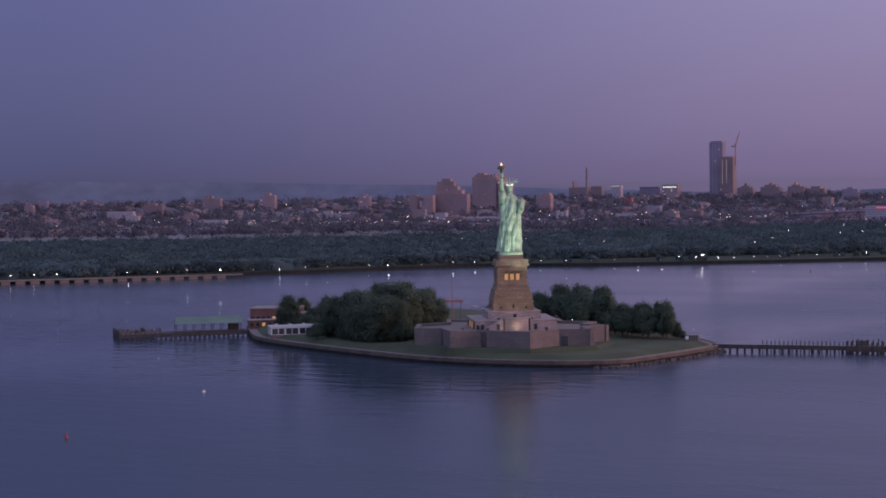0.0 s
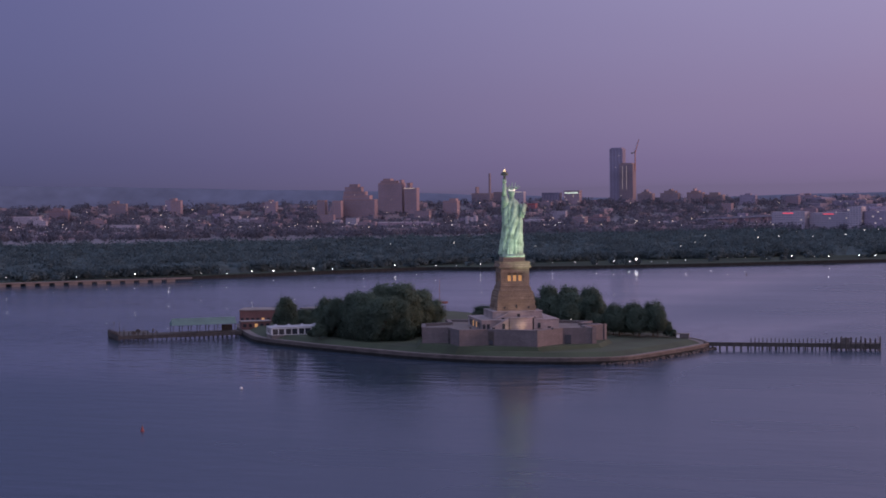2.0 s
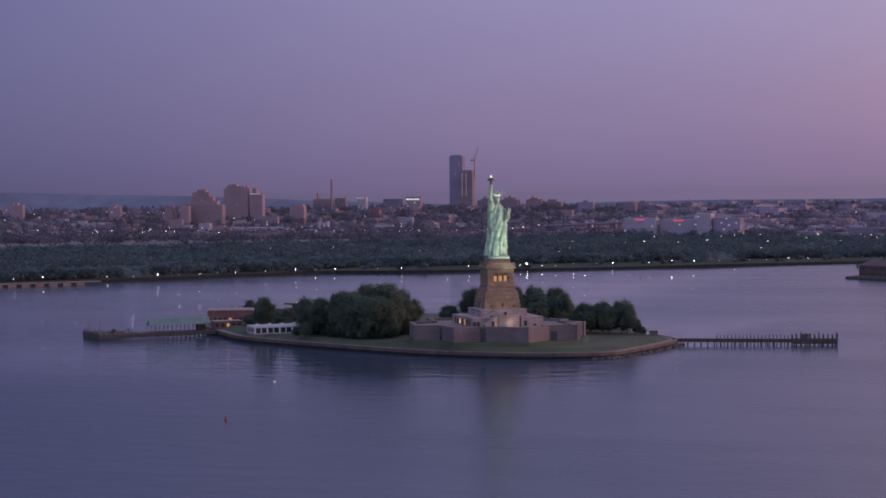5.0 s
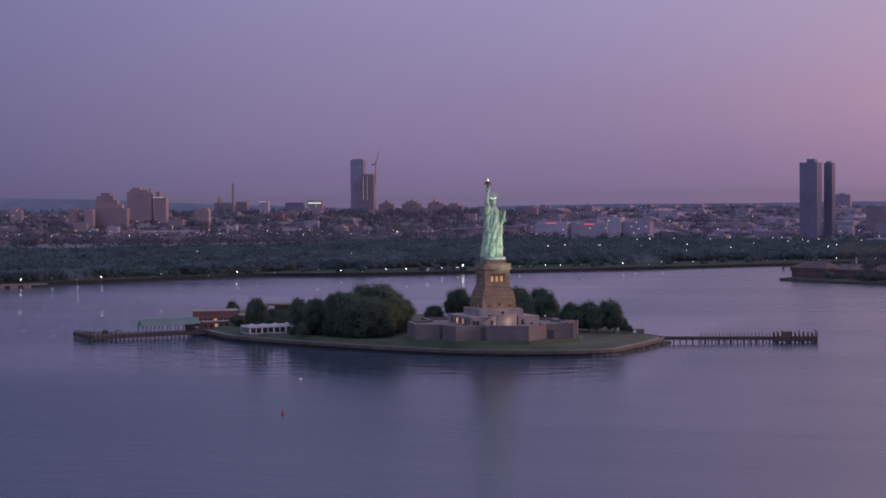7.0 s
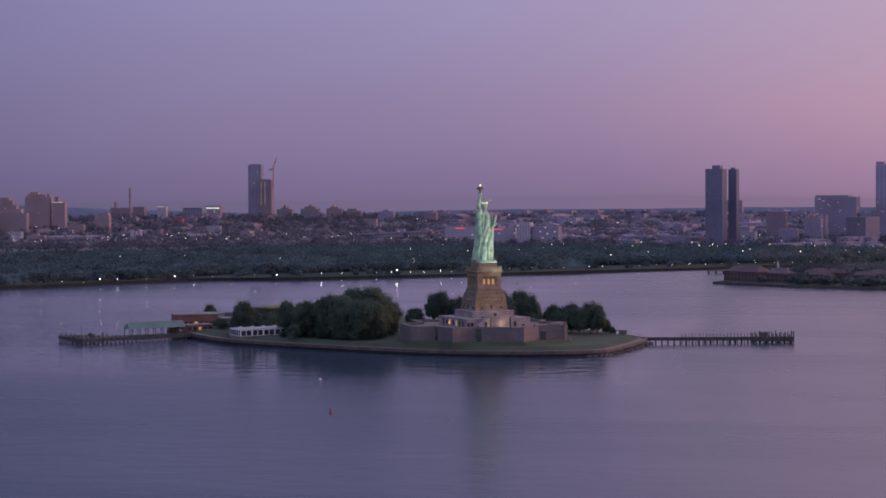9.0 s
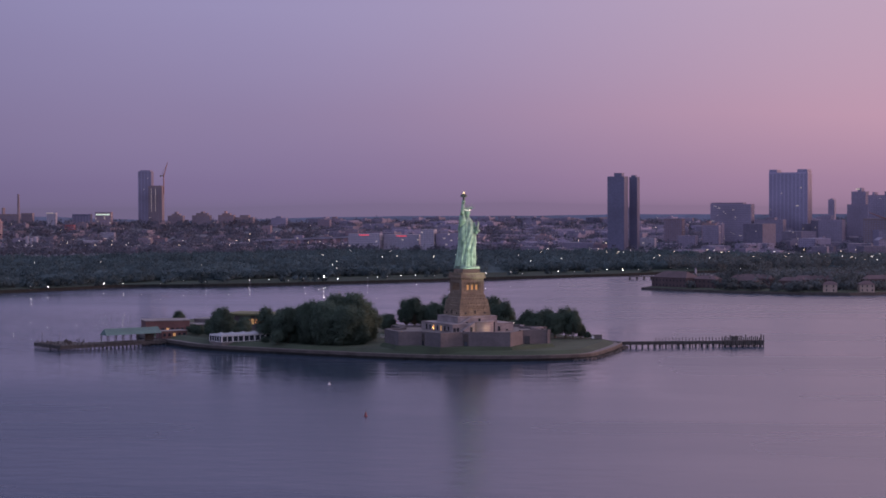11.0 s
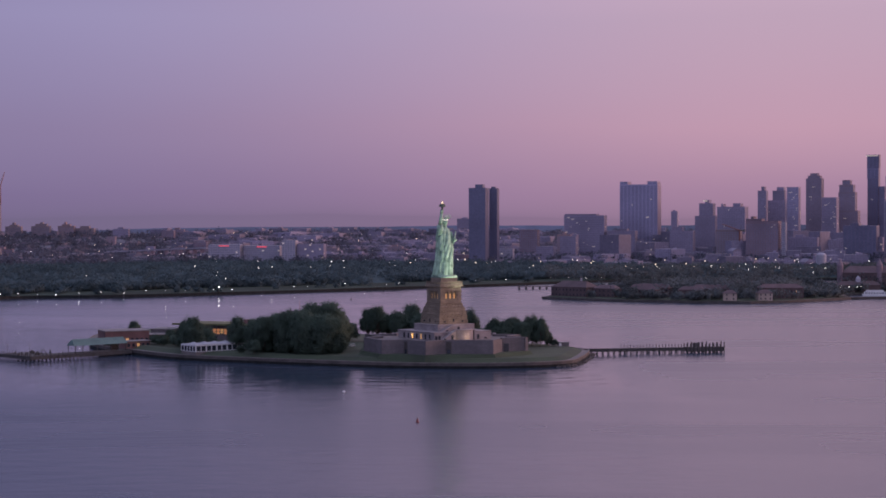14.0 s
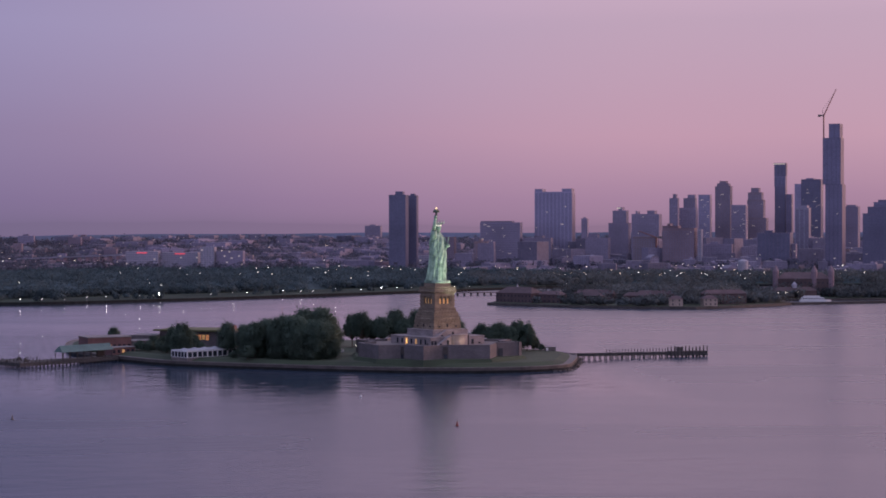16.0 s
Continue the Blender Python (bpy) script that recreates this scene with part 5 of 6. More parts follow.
def tower(label, x, y, w, top, wall, d=None, turn=None, glass=BLUEGLASS, floor=3.6, bay=4.0, steps=(), lit=.04, name="apartment_tower", z0=None, seed=0, cap=()):
    """A tower with rows of windows in its four faces; steps: (share of the width, height) blocks on top."""
    z0 = land_height(x, y) - 1 if z0 is None else z0
    d = d or w * .8
    if turn is None:
        turn = -math.degrees(math.atan2(x - 60, y + 1000)) - 12
    ob = thing(name, label, "tower", pose(x, y, z0, 0, 0, turn))
    w = w / (math.cos(radians(9)) + .0) * .94
    h = top - z0
    bm = bmesh.new()
    box(bm, -w / 2, w / 2, -d / 2, d / 2, 0, h)
    body = part("wall", bm, wall, ob)
    levels = [(w, d, 0, h)]
    z = h
    for share, up in steps:
        bm = bmesh.new()
        box(bm, -w * share / 2, w * share / 2, -d * share / 2, d * share / 2, z, z + up)
        part("setback", bm, wall, ob)
        levels.append((w * share, d * share, z, z + up))
        z += up
    for x0, x1, up in cap:
        bm = bmesh.new()
        box(bm, w * x0, w * x1, -d * .3, d * .3, z, z + up)
        part("roof_house", bm, wall, ob)
    r = random.Random(seed + int(x))
    va, vb = [], []
    for w_, d_, a, b_ in levels:
        nf = max(1, int((b_ - a) / floor))
        for side in range(4):
            ln = w_ if side % 2 == 0 else d_
            off = (d_ if side % 2 == 0 else w_) / 2 + .12
            nb = max(1, int(ln / bay))
            rot = Matrix.Rotation(side * math.pi / 2, 3, "Z")
            for f in range(nf):
                zz = a + (f + .3) * (b_ - a) / nf
                for k in range(nb):
                    u = -ln / 2 + (k + .5) * ln / nb
                    hw, hh = ln / nb * .34, (b_ - a) / nf * .5
                    q = [rot @ Vector(p) for p in ((u - hw, -off, zz), (u + hw, -off, zz), (u + hw, -off, zz + hh), (u - hw, -off, zz + hh))]
                    (vb if r.random() < lit else va).extend(q)
    for nm, v, mt in (("glazing", va, glass), ("lit_glazing", vb, OFFICELIT)):
        if v:
            o = new(nm, quads_mesh(nm, np.array([tuple(p) for p in v]), mt))
            o.parent = body
            tagged(o, kind="stuff")
    return ob


def crane(x, y, z, height, reach, lean, turn):
    ob = thing("tower_crane", "slender luffing tower crane over a building site", "crane", pose(x, y, z, 0, 0, turn))
    bm = bmesh.new()
    tube(bm, (0, 0, 0), (0, 0, height), 1.3, 1.3, 4)
    part("mast", bm, RUST, ob)
    bm = bmesh.new()
    tube(bm, (0, 0, height), (reach * math.cos(radians(lean)), 0, height + reach * math.sin(radians(lean))), 1.2, .7, 4)
    part("jib", bm, RUST, ob)
    bm = bmesh.new()
    tube(bm, (0, 0, height), (-9, 0, height + 1), 1.2, 1.2, 4)
    box(bm, -10, -6, -1.4, 1.4, height - 2, height + 1.5)
    part("counter_jib", bm, STEEL, ob)
    bm = bmesh.new()
    tube(bm, (0, 0, height), (-3, 0, height + 9), .5, .4, 4)
    tube(bm, (-3, 0, height + 9), (reach * .9 * math.cos(radians(lean)), 0, height + reach * .9 * math.sin(radians(lean))), .2, .2, 3)
    part("stay", bm, STEEL, ob)
    return ob


def skyline(label, x, y, wall, d, blocks, glass=None, style="grid", lit=.01, name="apartment_tower", turn=None, floor=3.6, seed=0):
    """A tower of stacked blocks: each block has its left and right side along the front and the height of its top."""
    z0 = land_height(x, y) - 1
    if turn is None:
        turn = -math.degrees(math.atan2(x - 60, y + 1000)) - 12
    ob = thing(name, label, "tower", pose(x, y, z0, 0, 0, turn))
    side = d * math.sin(radians(12))
    r = random.Random(seed + int(x))
    panes, lights = [], []
    first = None
    for i, (u0, u1, top) in enumerate(blocks):
        mid_ = (u0 + u1) / 2
        base = max([b_[2] for b_ in blocks[:i] if b_[0] - 1 <= mid_ <= b_[1] + 1 and b_[2] < top] or [z0]) - z0
        dd = d * (1 - .07 * i)
        a, c = u0 + side / 2 + .25 * i, u1 - side / 2 - .25 * i
        if c - a < 3:
            a, c = mid_ - 1.5, mid_ + 1.5
        bm = bmesh.new()
        box(bm, a, c, -dd / 2, dd / 2, base, top - z0 - .6)
        box(bm, a - .3, c + .3, -dd / 2 - .3, dd / 2 + .3, top - z0 - .6, top - z0)
        p = part("wall" if i == 0 else "upper_block", bm, wall, ob)
        first = first or p
        nf = int((top - z0 - base - 2) / floor)
        for f in range(nf):
            z = base + 1.2 + f * floor
            for s in range(4):
                rot = Matrix.Rotation(s * math.pi / 2, 3, "Z")
                ln, off = (c - a, dd / 2) if s % 2 == 0 else (dd, (c - a) / 2)
                cx = (a + c) / 2
                if style == "ribbon":
                    runs = [(-ln / 2 + .8, ln / 2 - .8)]
                else:
                    n = max(1, int(ln / (4.2 if style == "grid" else 7)))
                    w = ln / n * (.30 if style == "grid" else .36)
                    runs = [(-ln / 2 + (k + .5) * ln / n - w, -ln / 2 + (k + .5) * ln / n + w) for k in range(n)]
                hh = floor * (.5 if style != "strip" else .86)
                for e0, e1 in runs:
                    panes.extend(tuple(rot @ Vector((e, -off - .12, zz)) + Vector((cx, 0, 0))) for e, zz in ((e0, z), (e1, z), (e1, z + hh), (e0, z + hh)))
                if r.random() < lit * ln:
                    e0 = r.uniform(-ln / 2 + 1, ln / 2 - 3)
                    e1 = min(ln / 2 - .5, e0 + r.choice((1.5, 1.5, 2, 3, 6)))
                    lights.extend(tuple(rot @ Vector((e, -off - .2, zz)) + Vector((cx, 0, 0))) for e, zz in ((e0, z), (e1, z), (e1, z + hh * .5), (e0, z + hh * .5)))
    for nm, v, mt in (("glazing", panes, glass or MIDGLASS), ("lit_glazing", lights, OFFICELIT)):
        if v:
            o = new(nm, quads_mesh(nm, np.array(v), mt))
            o.parent = first
            tagged(o, kind="stuff")
    return ob, z0


RIDGE = (
    ("low tan brick hospital block between twin stair towers", -1573, 2689, TAN, 22, [(-29.8, 29.8, 18.3), (-29.8, -7.0, 60.8), (4.4, 29.8, 59.3)]),
    ("tan brick hospital tower stepping down like a terrace", -1525, 2740, TAN, 26, [(-39.6, 39.6, 61.2), (-39.6, 28.1, 70.1), (-38.3, 17.9, 78.9), (-35.8, 8.9, 89.0), (-25.5, 1.3, 95.2)]),
    ("broad brown brick hospital tower with twin roof turrets", -1548, 2944, TAN, 30, [(-32.1, 32.1, 97.8), (-26.8, 16.1, 103.1), (-21.4, 4.0, 107.8), (18.4, 30.8, 104.3)]),
    ("tan brick hospital wing with a lit rim", -1497, 2945, TAN, 24, [(-17.0, 17.0, 85.7), (-11.7, 1.7, 97.5)]),
    ("tan brick apartment tower on the ridge", -1363, 2872, TAN, 22, [(-18.8, 18.8, 55.5), (-4.5, 16.2, 60.6)]),
    ("old brick warehouse with a corner spire", -1532, 3430, BROWNC, 26, [(-28.8, 28.8, 69.8), (-17.3, -11.5, 85.8)]),
    ("dark brick boiler house below the chimney", -1480, 3421, BROWNC, 22, [(-16.5, 16.5, 72.1)]),
    ("pale office block with a lit crown", -1386, 3331, PALEWALL, 20, [(-13.2, 13.2, 73.1)]),
    ("red painted loft building with a flat roof", -1278, 3141, REDPAINT, 20, [(-13.7, 13.7, 45.0)]),
    ("dark glass office block, unlit", -1336, 3417, DARKGLASS, 24, [(-25.4, 25.4, 69.0)]),
    ("pale blue glass tower, finished and unlit", -1212, 3562, BLUEGLASS, 30, [(-20.2, 20.2, 178.5), (-15.8, 17.3, 181.3)]),
    ("unfinished concrete tower with a ladder of work lights", -1182, 3552, BROWNC, 30, [(-21.1, 21.1, 139.5), (-16.8, 17.6, 141.6)]),
    ("brown brick apartment block with a stepped roof", -1116, 3502, BROWNC, 22, [(-21.9, 21.9, 64.2), (-12.0, 13.4, 68.3), (-4.9, 6.4, 73.9)]),
    ("brown brick apartment block with a stepped roof", -1034, 3445, BROWNC, 22, [(-25.0, 25.0, 65.1), (-15.3, 18.0, 70.5), (-4.2, 8.3, 74.6)]),
    ("tan brick apartment block with a stepped roof", -975, 3465, TAN, 22, [(-22.2, 22.2, 65.5), (-12.5, 12.5, 69.6), (-6.9, 2.8, 75.1)]),
    ("brown brick apartment block with a stepped roof", -931, 3479, BROWNC, 22, [(-25.0, 25.0, 59.4), (-13.9, 13.9, 64.9)]),
    ("long pale low-rise office with a flat roof", -1204, 2700, PALEWALL, 22, [(-32.2, 32.2, 11.8), (-22.7, 8.3, 15.5)]),
    ("long white low-rise office with ribbon windows", -1068, 2597, PALEWALL, 24, [(-41.2, 41.2, 10.2), (-4.6, 39.0, 17.9)]),
    ("pale low-rise shed below the ridge", -897, 2397, PALEWALL, 22, [(-26.7, 26.7, 12.1)]),
    ("low red brick school below the ridge", -933, 2652, REDBRICK, 20, [(-26.4, 26.4, 22.0), (-8.0, 10.3, 26.5)]),
    ("pale low-rise block with a flat roof", -1737, 2581, PALEWALL, 20, [(-37.2, 37.2, 23.1), (-22.3, 0.0, 28.2)]),
    ("pale low-rise block on the western ridge", -2140, 2354, PALEWALL, 20, [(-31.4, 31.4, 33.8)]),
    ("red brick tenement block on the western ridge", -2176, 2516, REDBRICK, 18, [(-24.1, 24.1, 44.7), (-15.0, 8.5, 49.9)]),
    ("pale low-rise block below the western ridge", -1724, 2106, PALEWALL, 20, [(-39.0, 39.0, 19.9)]),
    ("tan brick tenement on the western ridge", -2019, 2755, TAN, 18, [(-14.0, 14.0, 63.2), (-8.7, 2.0, 68.6)]),
    ("brown brick tenement on the western ridge", -2130, 2677, BROWNC, 18, [(-23.3, 23.3, 57.4), (-15.3, 3.3, 64.1)]),
)
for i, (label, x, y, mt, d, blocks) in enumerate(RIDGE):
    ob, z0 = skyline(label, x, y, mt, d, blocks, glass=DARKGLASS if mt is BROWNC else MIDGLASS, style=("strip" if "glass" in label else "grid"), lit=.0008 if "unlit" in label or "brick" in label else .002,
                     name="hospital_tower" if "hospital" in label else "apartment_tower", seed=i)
    if "ladder" in label:
        for u in (-9.0, 1.5):
            bm = bmesh.new()
            for k in range(13):
                box(bm, u - .5, u + .5, -15.6, -15.2, 36 + k * 4.6, 38.6 + k * 4.6)
            part("work_lights", bm, OFFICELIT, ob, "column of white work lights")
    if "lit rim" in label or "lit crown" in label:
        top = blocks[0][2] - z0
        bm = bmesh.new()
        box(bm, blocks[0][0] + 1, blocks[0][1] - 7, -d / 2 - .5, -d / 2 - .32, top - 1.8, top - .4)
        part("lit_band", bm, OFFICELIT, ob, "lit band below the roof edge")
crane(-1163.5, 3558.5, 120, 47, 37, 74, 20)
# long pale-roofed sheds between the park and the hospital
for a, c, dep, h, mt in (((-1460, 2060), (-1290, 2190), 40, 8, PALEWALL), ((-1250, 2290), (-1160, 2340), 46, 16, GREYC), ((-1151, 2190), (-1050, 2236), 40, 10, PALEWALL), ((-1014, 2152), (-985, 2193), 24, 9, PALEWALL),
                         ((-1330, 2420), (-1240, 2470), 40, 12, BROWNC), ((-960, 2260), (-880, 2290), 30, 9, GREYC), ((-1420, 3440), (-1345, 3440), 30, 36, PALEWALL), ((-760, 2480), (-700, 2470), 30, 12, PALEWALL),
                         ((-1610, 2230), (-1520, 2320), 40, 9, GREYC), ((-1760, 2380), (-1680, 2450), 36, 10, PALEWALL)):
    m, L = run(a, c)
    ob = thing("warehouse", "long low warehouse with a pale flat roof", "warehouse", m)
    bm = bmesh.new()
    box(bm, 0, L, 0, dep, 1.5, 2.2 + h)
    body = part("wall", bm, mt, ob)
    bm = bmesh.new()
    box(bm, -.5, L + .5, -.5, dep + .5, 2.2 + h, 2.9 + h)
    for k in range(int(L / 14)):
        box(bm, 5 + k * 14, 9 + k * 14, dep * .4, dep * .6, 2.9 + h, 4.1 + h)
    part("roof", bm, PALEWALL, ob)
    for k in range(int(L / 8)):
        bm = bmesh.new()
        box(bm, 2 + k * 8, 7 + k * 8, -.1, .02, 3.4, min(6.2, h))
        part("loading_door", bm, MIDGLASS, body)
sign = tower("tan block with a lit rooftop sign", -1280, 3418, 42, 74, TAN, d=24, lit=.05)
bm = bmesh.new()
for k in range(9):
    box(bm, -17 + k * 3.9, -14.4 + k * 3.9, -13, -12.5, 28.5, 31.5)
part("sign_bar", bm, glowing("sign_light", (0.75, 0.9, 0.7), 0.9), sign, "row of pale lit sign letters as bars")
for i, (x, y, w, tp) in enumerate(((-1812, 2840, 28, 58), (-2123, 2894, 32, 63), (-1900, 2960, 30, 50), (-1690, 2990, 26, 52), (-830, 3420, 40, 58), (-700, 3480, 36, 56))):
    tower("mid-rise brick apartment block on the ridge", x, y, w, tp, (TAN, GREYC, REDBRICK)[i % 3], d=20, lit=.03, cap=((-.2, .15, 4),))
# chimney
ch = thing("chimney", "tall slender brick factory chimney", "chimney", pose(-1487, 3373, 30))
bm = bmesh.new()
tube(bm, (0, 0, 0), (0, 0, 90), 3.6, 2.6, 12)
part("stack", bm, BROWNC, ch)
# white silos
for k in range(3):
    ob = thing("silo", "pale concrete silo beside low sheds", "silo", pose(-1149 + k * 8, 2486 + k * 3, 2))
    bm = bmesh.new()
    tube(bm, (0, 0, 0), (0, 0, 26 - 3 * (k == 1)), 4, 4, 12)
    part("shell", bm, PALEWALL, ob)
# long pale buildings with red signs
for x, y, w, tp, lb in ((-412, 2181, 60, 37, "long pale office building with a red lit sign"), (-346, 2193, 68, 35, "long pale office building with a red lit sign"), (-294, 2151, 25, 45, "plain pale stair block beside offices"), (-256, 2157, 50, 38, "long grey concrete office building")):
    ob = tower(lb, x, y, w, tp, PALEWALL if "grey" not in lb else GREYC, d=26, lit=.02, name="office_building", glass=MIDGLASS)
    if "red" in lb:
        bm = bmesh.new()
        box(bm, -9, 9, -13.8, -13.4, tp - 3.0 - 1.6, tp - 1.6 - 1.6)
        part("sign_bar", bm, REDLIGHT, ob, "red glowing sign strip")
tower("black glass apartment tower, unlit", 40, 2126, 31, 136, BLACKGLASS, d=32, glass=BLACKGLASS, lit=.0, cap=((-.15, .3, 6),), seed=1)
tower("black glass tower with a paler edge", 68, 2180, 15, 136, BLACKGLASS, d=20, glass=BLACKGLASS, lit=.0, cap=((-.3, .2, 3),))
# tan masonry with the purple haze of distance in its base colour
DUSK = material("hazed_tan_masonry", (0.215, 0.172, 0.212), 0.85, 0.12, 0.02, 0.4, 0)
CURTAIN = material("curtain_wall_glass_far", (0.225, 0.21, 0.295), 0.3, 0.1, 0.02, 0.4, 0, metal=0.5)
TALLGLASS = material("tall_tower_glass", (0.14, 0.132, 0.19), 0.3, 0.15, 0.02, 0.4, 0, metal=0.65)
DOWNTOWN_TOWERS = (
    ("grey concrete high-rise with a lit white penthouse", 498, 2570, GREYC, 30, [(-23.4, 23.4, 86.3), (-15.4, 18.9, 111.3), (-4.0, 10.9, 118.1)]),
    ("broad grey concrete high-rise with stepped roof blocks", 530, 2433, GREYC, 34, [(-30.3, 30.3, 103.6), (-22.6, -12.7, 109.2), (-0.6, 21.5, 110.2)]),
    ("slender grey concrete high-rise", 625, 2660, GREYC, 18, [(-10.6, 10.6, 137.5), (-3.5, 7.1, 145.7)]),
    ("grey concrete high-rise over a wider shoulder", 660, 2704, GREYC, 22, [(-22.7, 22.7, 118.0), (-8.3, 21.5, 138.1), (0.0, 20.3, 145.2)]),
    ("pale glass high-rise with lit office floors", 677, 2599, BLUEGLASS, 22, [(-13.9, 13.9, 143.5)]),
    ("tall tan masonry tower with a rounded crown", 765, 2836, DUSK, 26, [(-19.2, 19.2, 165.6), (-15.5, 15.5, 171.8), (-10.5, 10.5, 176.6)]),
    ("grey office block with lit office floors", 777, 2732, GREYC, 26, [(-18.1, 18.1, 124.1)]),
    ("stepped tan masonry tower", 827, 2782, DUSK, 26, [(-23.3, 23.3, 96.8), (-23.3, 17.2, 135.5), (-22.1, 13.5, 151.2), (-15.9, 7.4, 160.9)]),
    ("slim dark glass tower of shifted boxes with a lit rim", 900, 2878, DARKGLASS, 20, [(-13.5, 14.2, 166.4), (-14.8, 14.2, 188.7), (-15.4, 15.4, 217.2)]),
    ("low dark slab beside the slim tower", 916, 2864, DARKGLASS, 18, [(-8.2, 8.2, 148.8)]),
    ("blue glass office tower, unlit", 872, 2596, BLUEGLASS, 28, [(-11.7, 11.7, 165.2)]),
    ("dark glass office tower with lit office floors", 893, 2581, DARKGLASS, 28, [(-22.8, 22.8, 174.0), (-13.5, 7.6, 176.3)]),
    ("pale glass apartment block with a set-back top", 821, 2372, PALEGLASS, 22, [(-15.4, 15.4, 114.8), (-11.0, 12.1, 119.1)]),
    ("grey concrete high-rise, hazy and unlit", 994, 2657, GREYC, 24, [(-19.2, 19.2, 119.6), (-9.6, 14.4, 123.1)]),
    ("stepped dark masonry office block", 815, 1845, DARKGLASS, 30, [(-29.3, 29.3, 100.8), (-21.7, 27.4, 111.8), (-12.3, 25.5, 119.1), (-5.7, 23.6, 122.8)]),
    ("brown concrete apartment block under construction", 490, 2206, BROWNC, 30, [(-23.7, 23.7, 61.4)]),
    ("dark red brick mid-rise on the waterfront", 545, 2166, REDBRICK, 30, [(-31.7, 31.7, 76.7), (-31.7, 3.1, 80.8), (-23.5, -11.2, 84.9)]),
    ("pale stair tower at the end of a brick block", 579, 2150, PALEWALL, 12, [(-4.6, 4.6, 74.7)]),
    ("grey concrete mid-rise on the waterfront", 633, 2251, GREYC, 28, [(-29.5, 29.5, 47.3), (-16.8, 4.2, 51.4)]),
    ("dark glass mid-rise on the waterfront", 721, 2180, DARKGLASS, 28, [(-32.2, 32.2, 68.3), (-19.7, 1.0, 72.3)]),
    ("broad blue glass block with a sagging roofline", 365, 2552, BLUEGLASS, 40, [(-41.9, 41.9, 148.6), (-41.9, -18.1, 154.3), (12.4, 41.0, 154.7)]),
    ("long grey office block with lit office floors", 250, 2468, GREYC, 30, [(-42.4, 42.4, 87.7), (-41.3, 27.0, 90.5)]),
    ("far grey tower over the ridge", 489, 3036, GREYC, 14, [(-8.4, 8.4, 97.0), (-4.5, 4.5, 99.5)]),
    ("red brick mid-rise on the waterfront", 140, 2420, REDBRICK, 26, [(-20, 20, 60)]),
    ("tan masonry mid-rise on the waterfront", 205, 2380, TAN, 22, [(-15, 15, 52), (-6, 4, 56)]),
    ("grey concrete mid-rise on the waterfront", 320, 2450, GREYC, 26, [(-30, 30, 58), (-8, 14, 62)]),
    ("grey concrete mid-rise on the waterfront", 430, 2400, GREYC, 26, [(-25, 25, 58), (-20, 4, 66)]),
    ("grey concrete mid-rise behind the ridge", 20, 3695, GREYC, 22, [(-23, 23, 81), (-10, 10, 84)]),
)
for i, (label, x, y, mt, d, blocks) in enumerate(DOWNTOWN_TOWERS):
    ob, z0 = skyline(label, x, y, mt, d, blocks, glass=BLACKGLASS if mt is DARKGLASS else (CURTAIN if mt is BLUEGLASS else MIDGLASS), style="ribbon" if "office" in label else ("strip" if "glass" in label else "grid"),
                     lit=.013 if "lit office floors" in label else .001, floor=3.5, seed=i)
    top = blocks[-1][2] - z0
    if "lit rim" in label or "lit white penthouse" in label:
        bm = bmesh.new()
        a, c = (-15.0, 10.6) if "rim" in label else (-3.4, 4.4)
        box(bm, a, c, -d / 2 + .6, -d / 2 + 1.0, top - 3.2, top - 1.0)
        part("lit_band", bm, OFFICELIT, ob, "warm lit band round the top")
ob, z0 = skyline("tallest glass tower, half clad, with a stepped crown", 783, 2010, TALLGLASS, 34, [(-15.4, 20.3, 151.2), (-20.3, 17.8, 230.6), (-10.4, 16.3, 254.7)], glass=DARKGLASS, style="strip", lit=.0008)
crane(764.9, 2010, 228, 41, 52, 63, 12)
# slewing jib of a site crane low on the waterfront
crane(505, 2180, 2, 58, 34, 20, 160)

# low causeway on piers in front of the western shore
m, L = run((-905, 262), (-580, 596))
cw = thing("causeway", "low pale causeway on short dark piers", "causeway", m)
bm = bmesh.new()
box(bm, 0, L, 0, 6, 2.4, 3.6)
part("deck", bm, PAVING, cw)
for k in range(int(L / 13)):
    bm = bmesh.new()
    box(bm, k * 13, k * 13 + 8.0, 0.4, 5.6, -1, 2.4)
    part("pier", bm, PAVING, cw)

# mid-height blocks standing out of the low city
br = random.Random(9)
for k in range(64):
    if k < 40:
        az, r, h = radians(br.uniform(-45, -3)), br.uniform(3500, 4500), br.uniform(14, 26)
    else:
        az, r, h = radians(br.uniform(-4, 21)), br.uniform(3150, 3800), br.uniform(24, 52)
    x, y = MID.x + math.sin(az) * r, MID.y + math.cos(az) * r
    mt = br.choice((TAN, REDBRICK, GREYC, GREYC, BROWNC, PALEWALL))
    tower({TAN: "tan brick", REDBRICK: "red brick", GREYC: "grey concrete", BROWNC: "brown concrete", PALEWALL: "pale panelled"}[mt] + " city block over the low roofs", x, y, br.uniform(18, 38), land_height(x, y) + h, mt, d=br.uniform(14, 22), glass=MIDGLASS, lit=.02,
          name="city_building", seed=k, cap=((-.2, .15, 3),) if k % 2 else ())

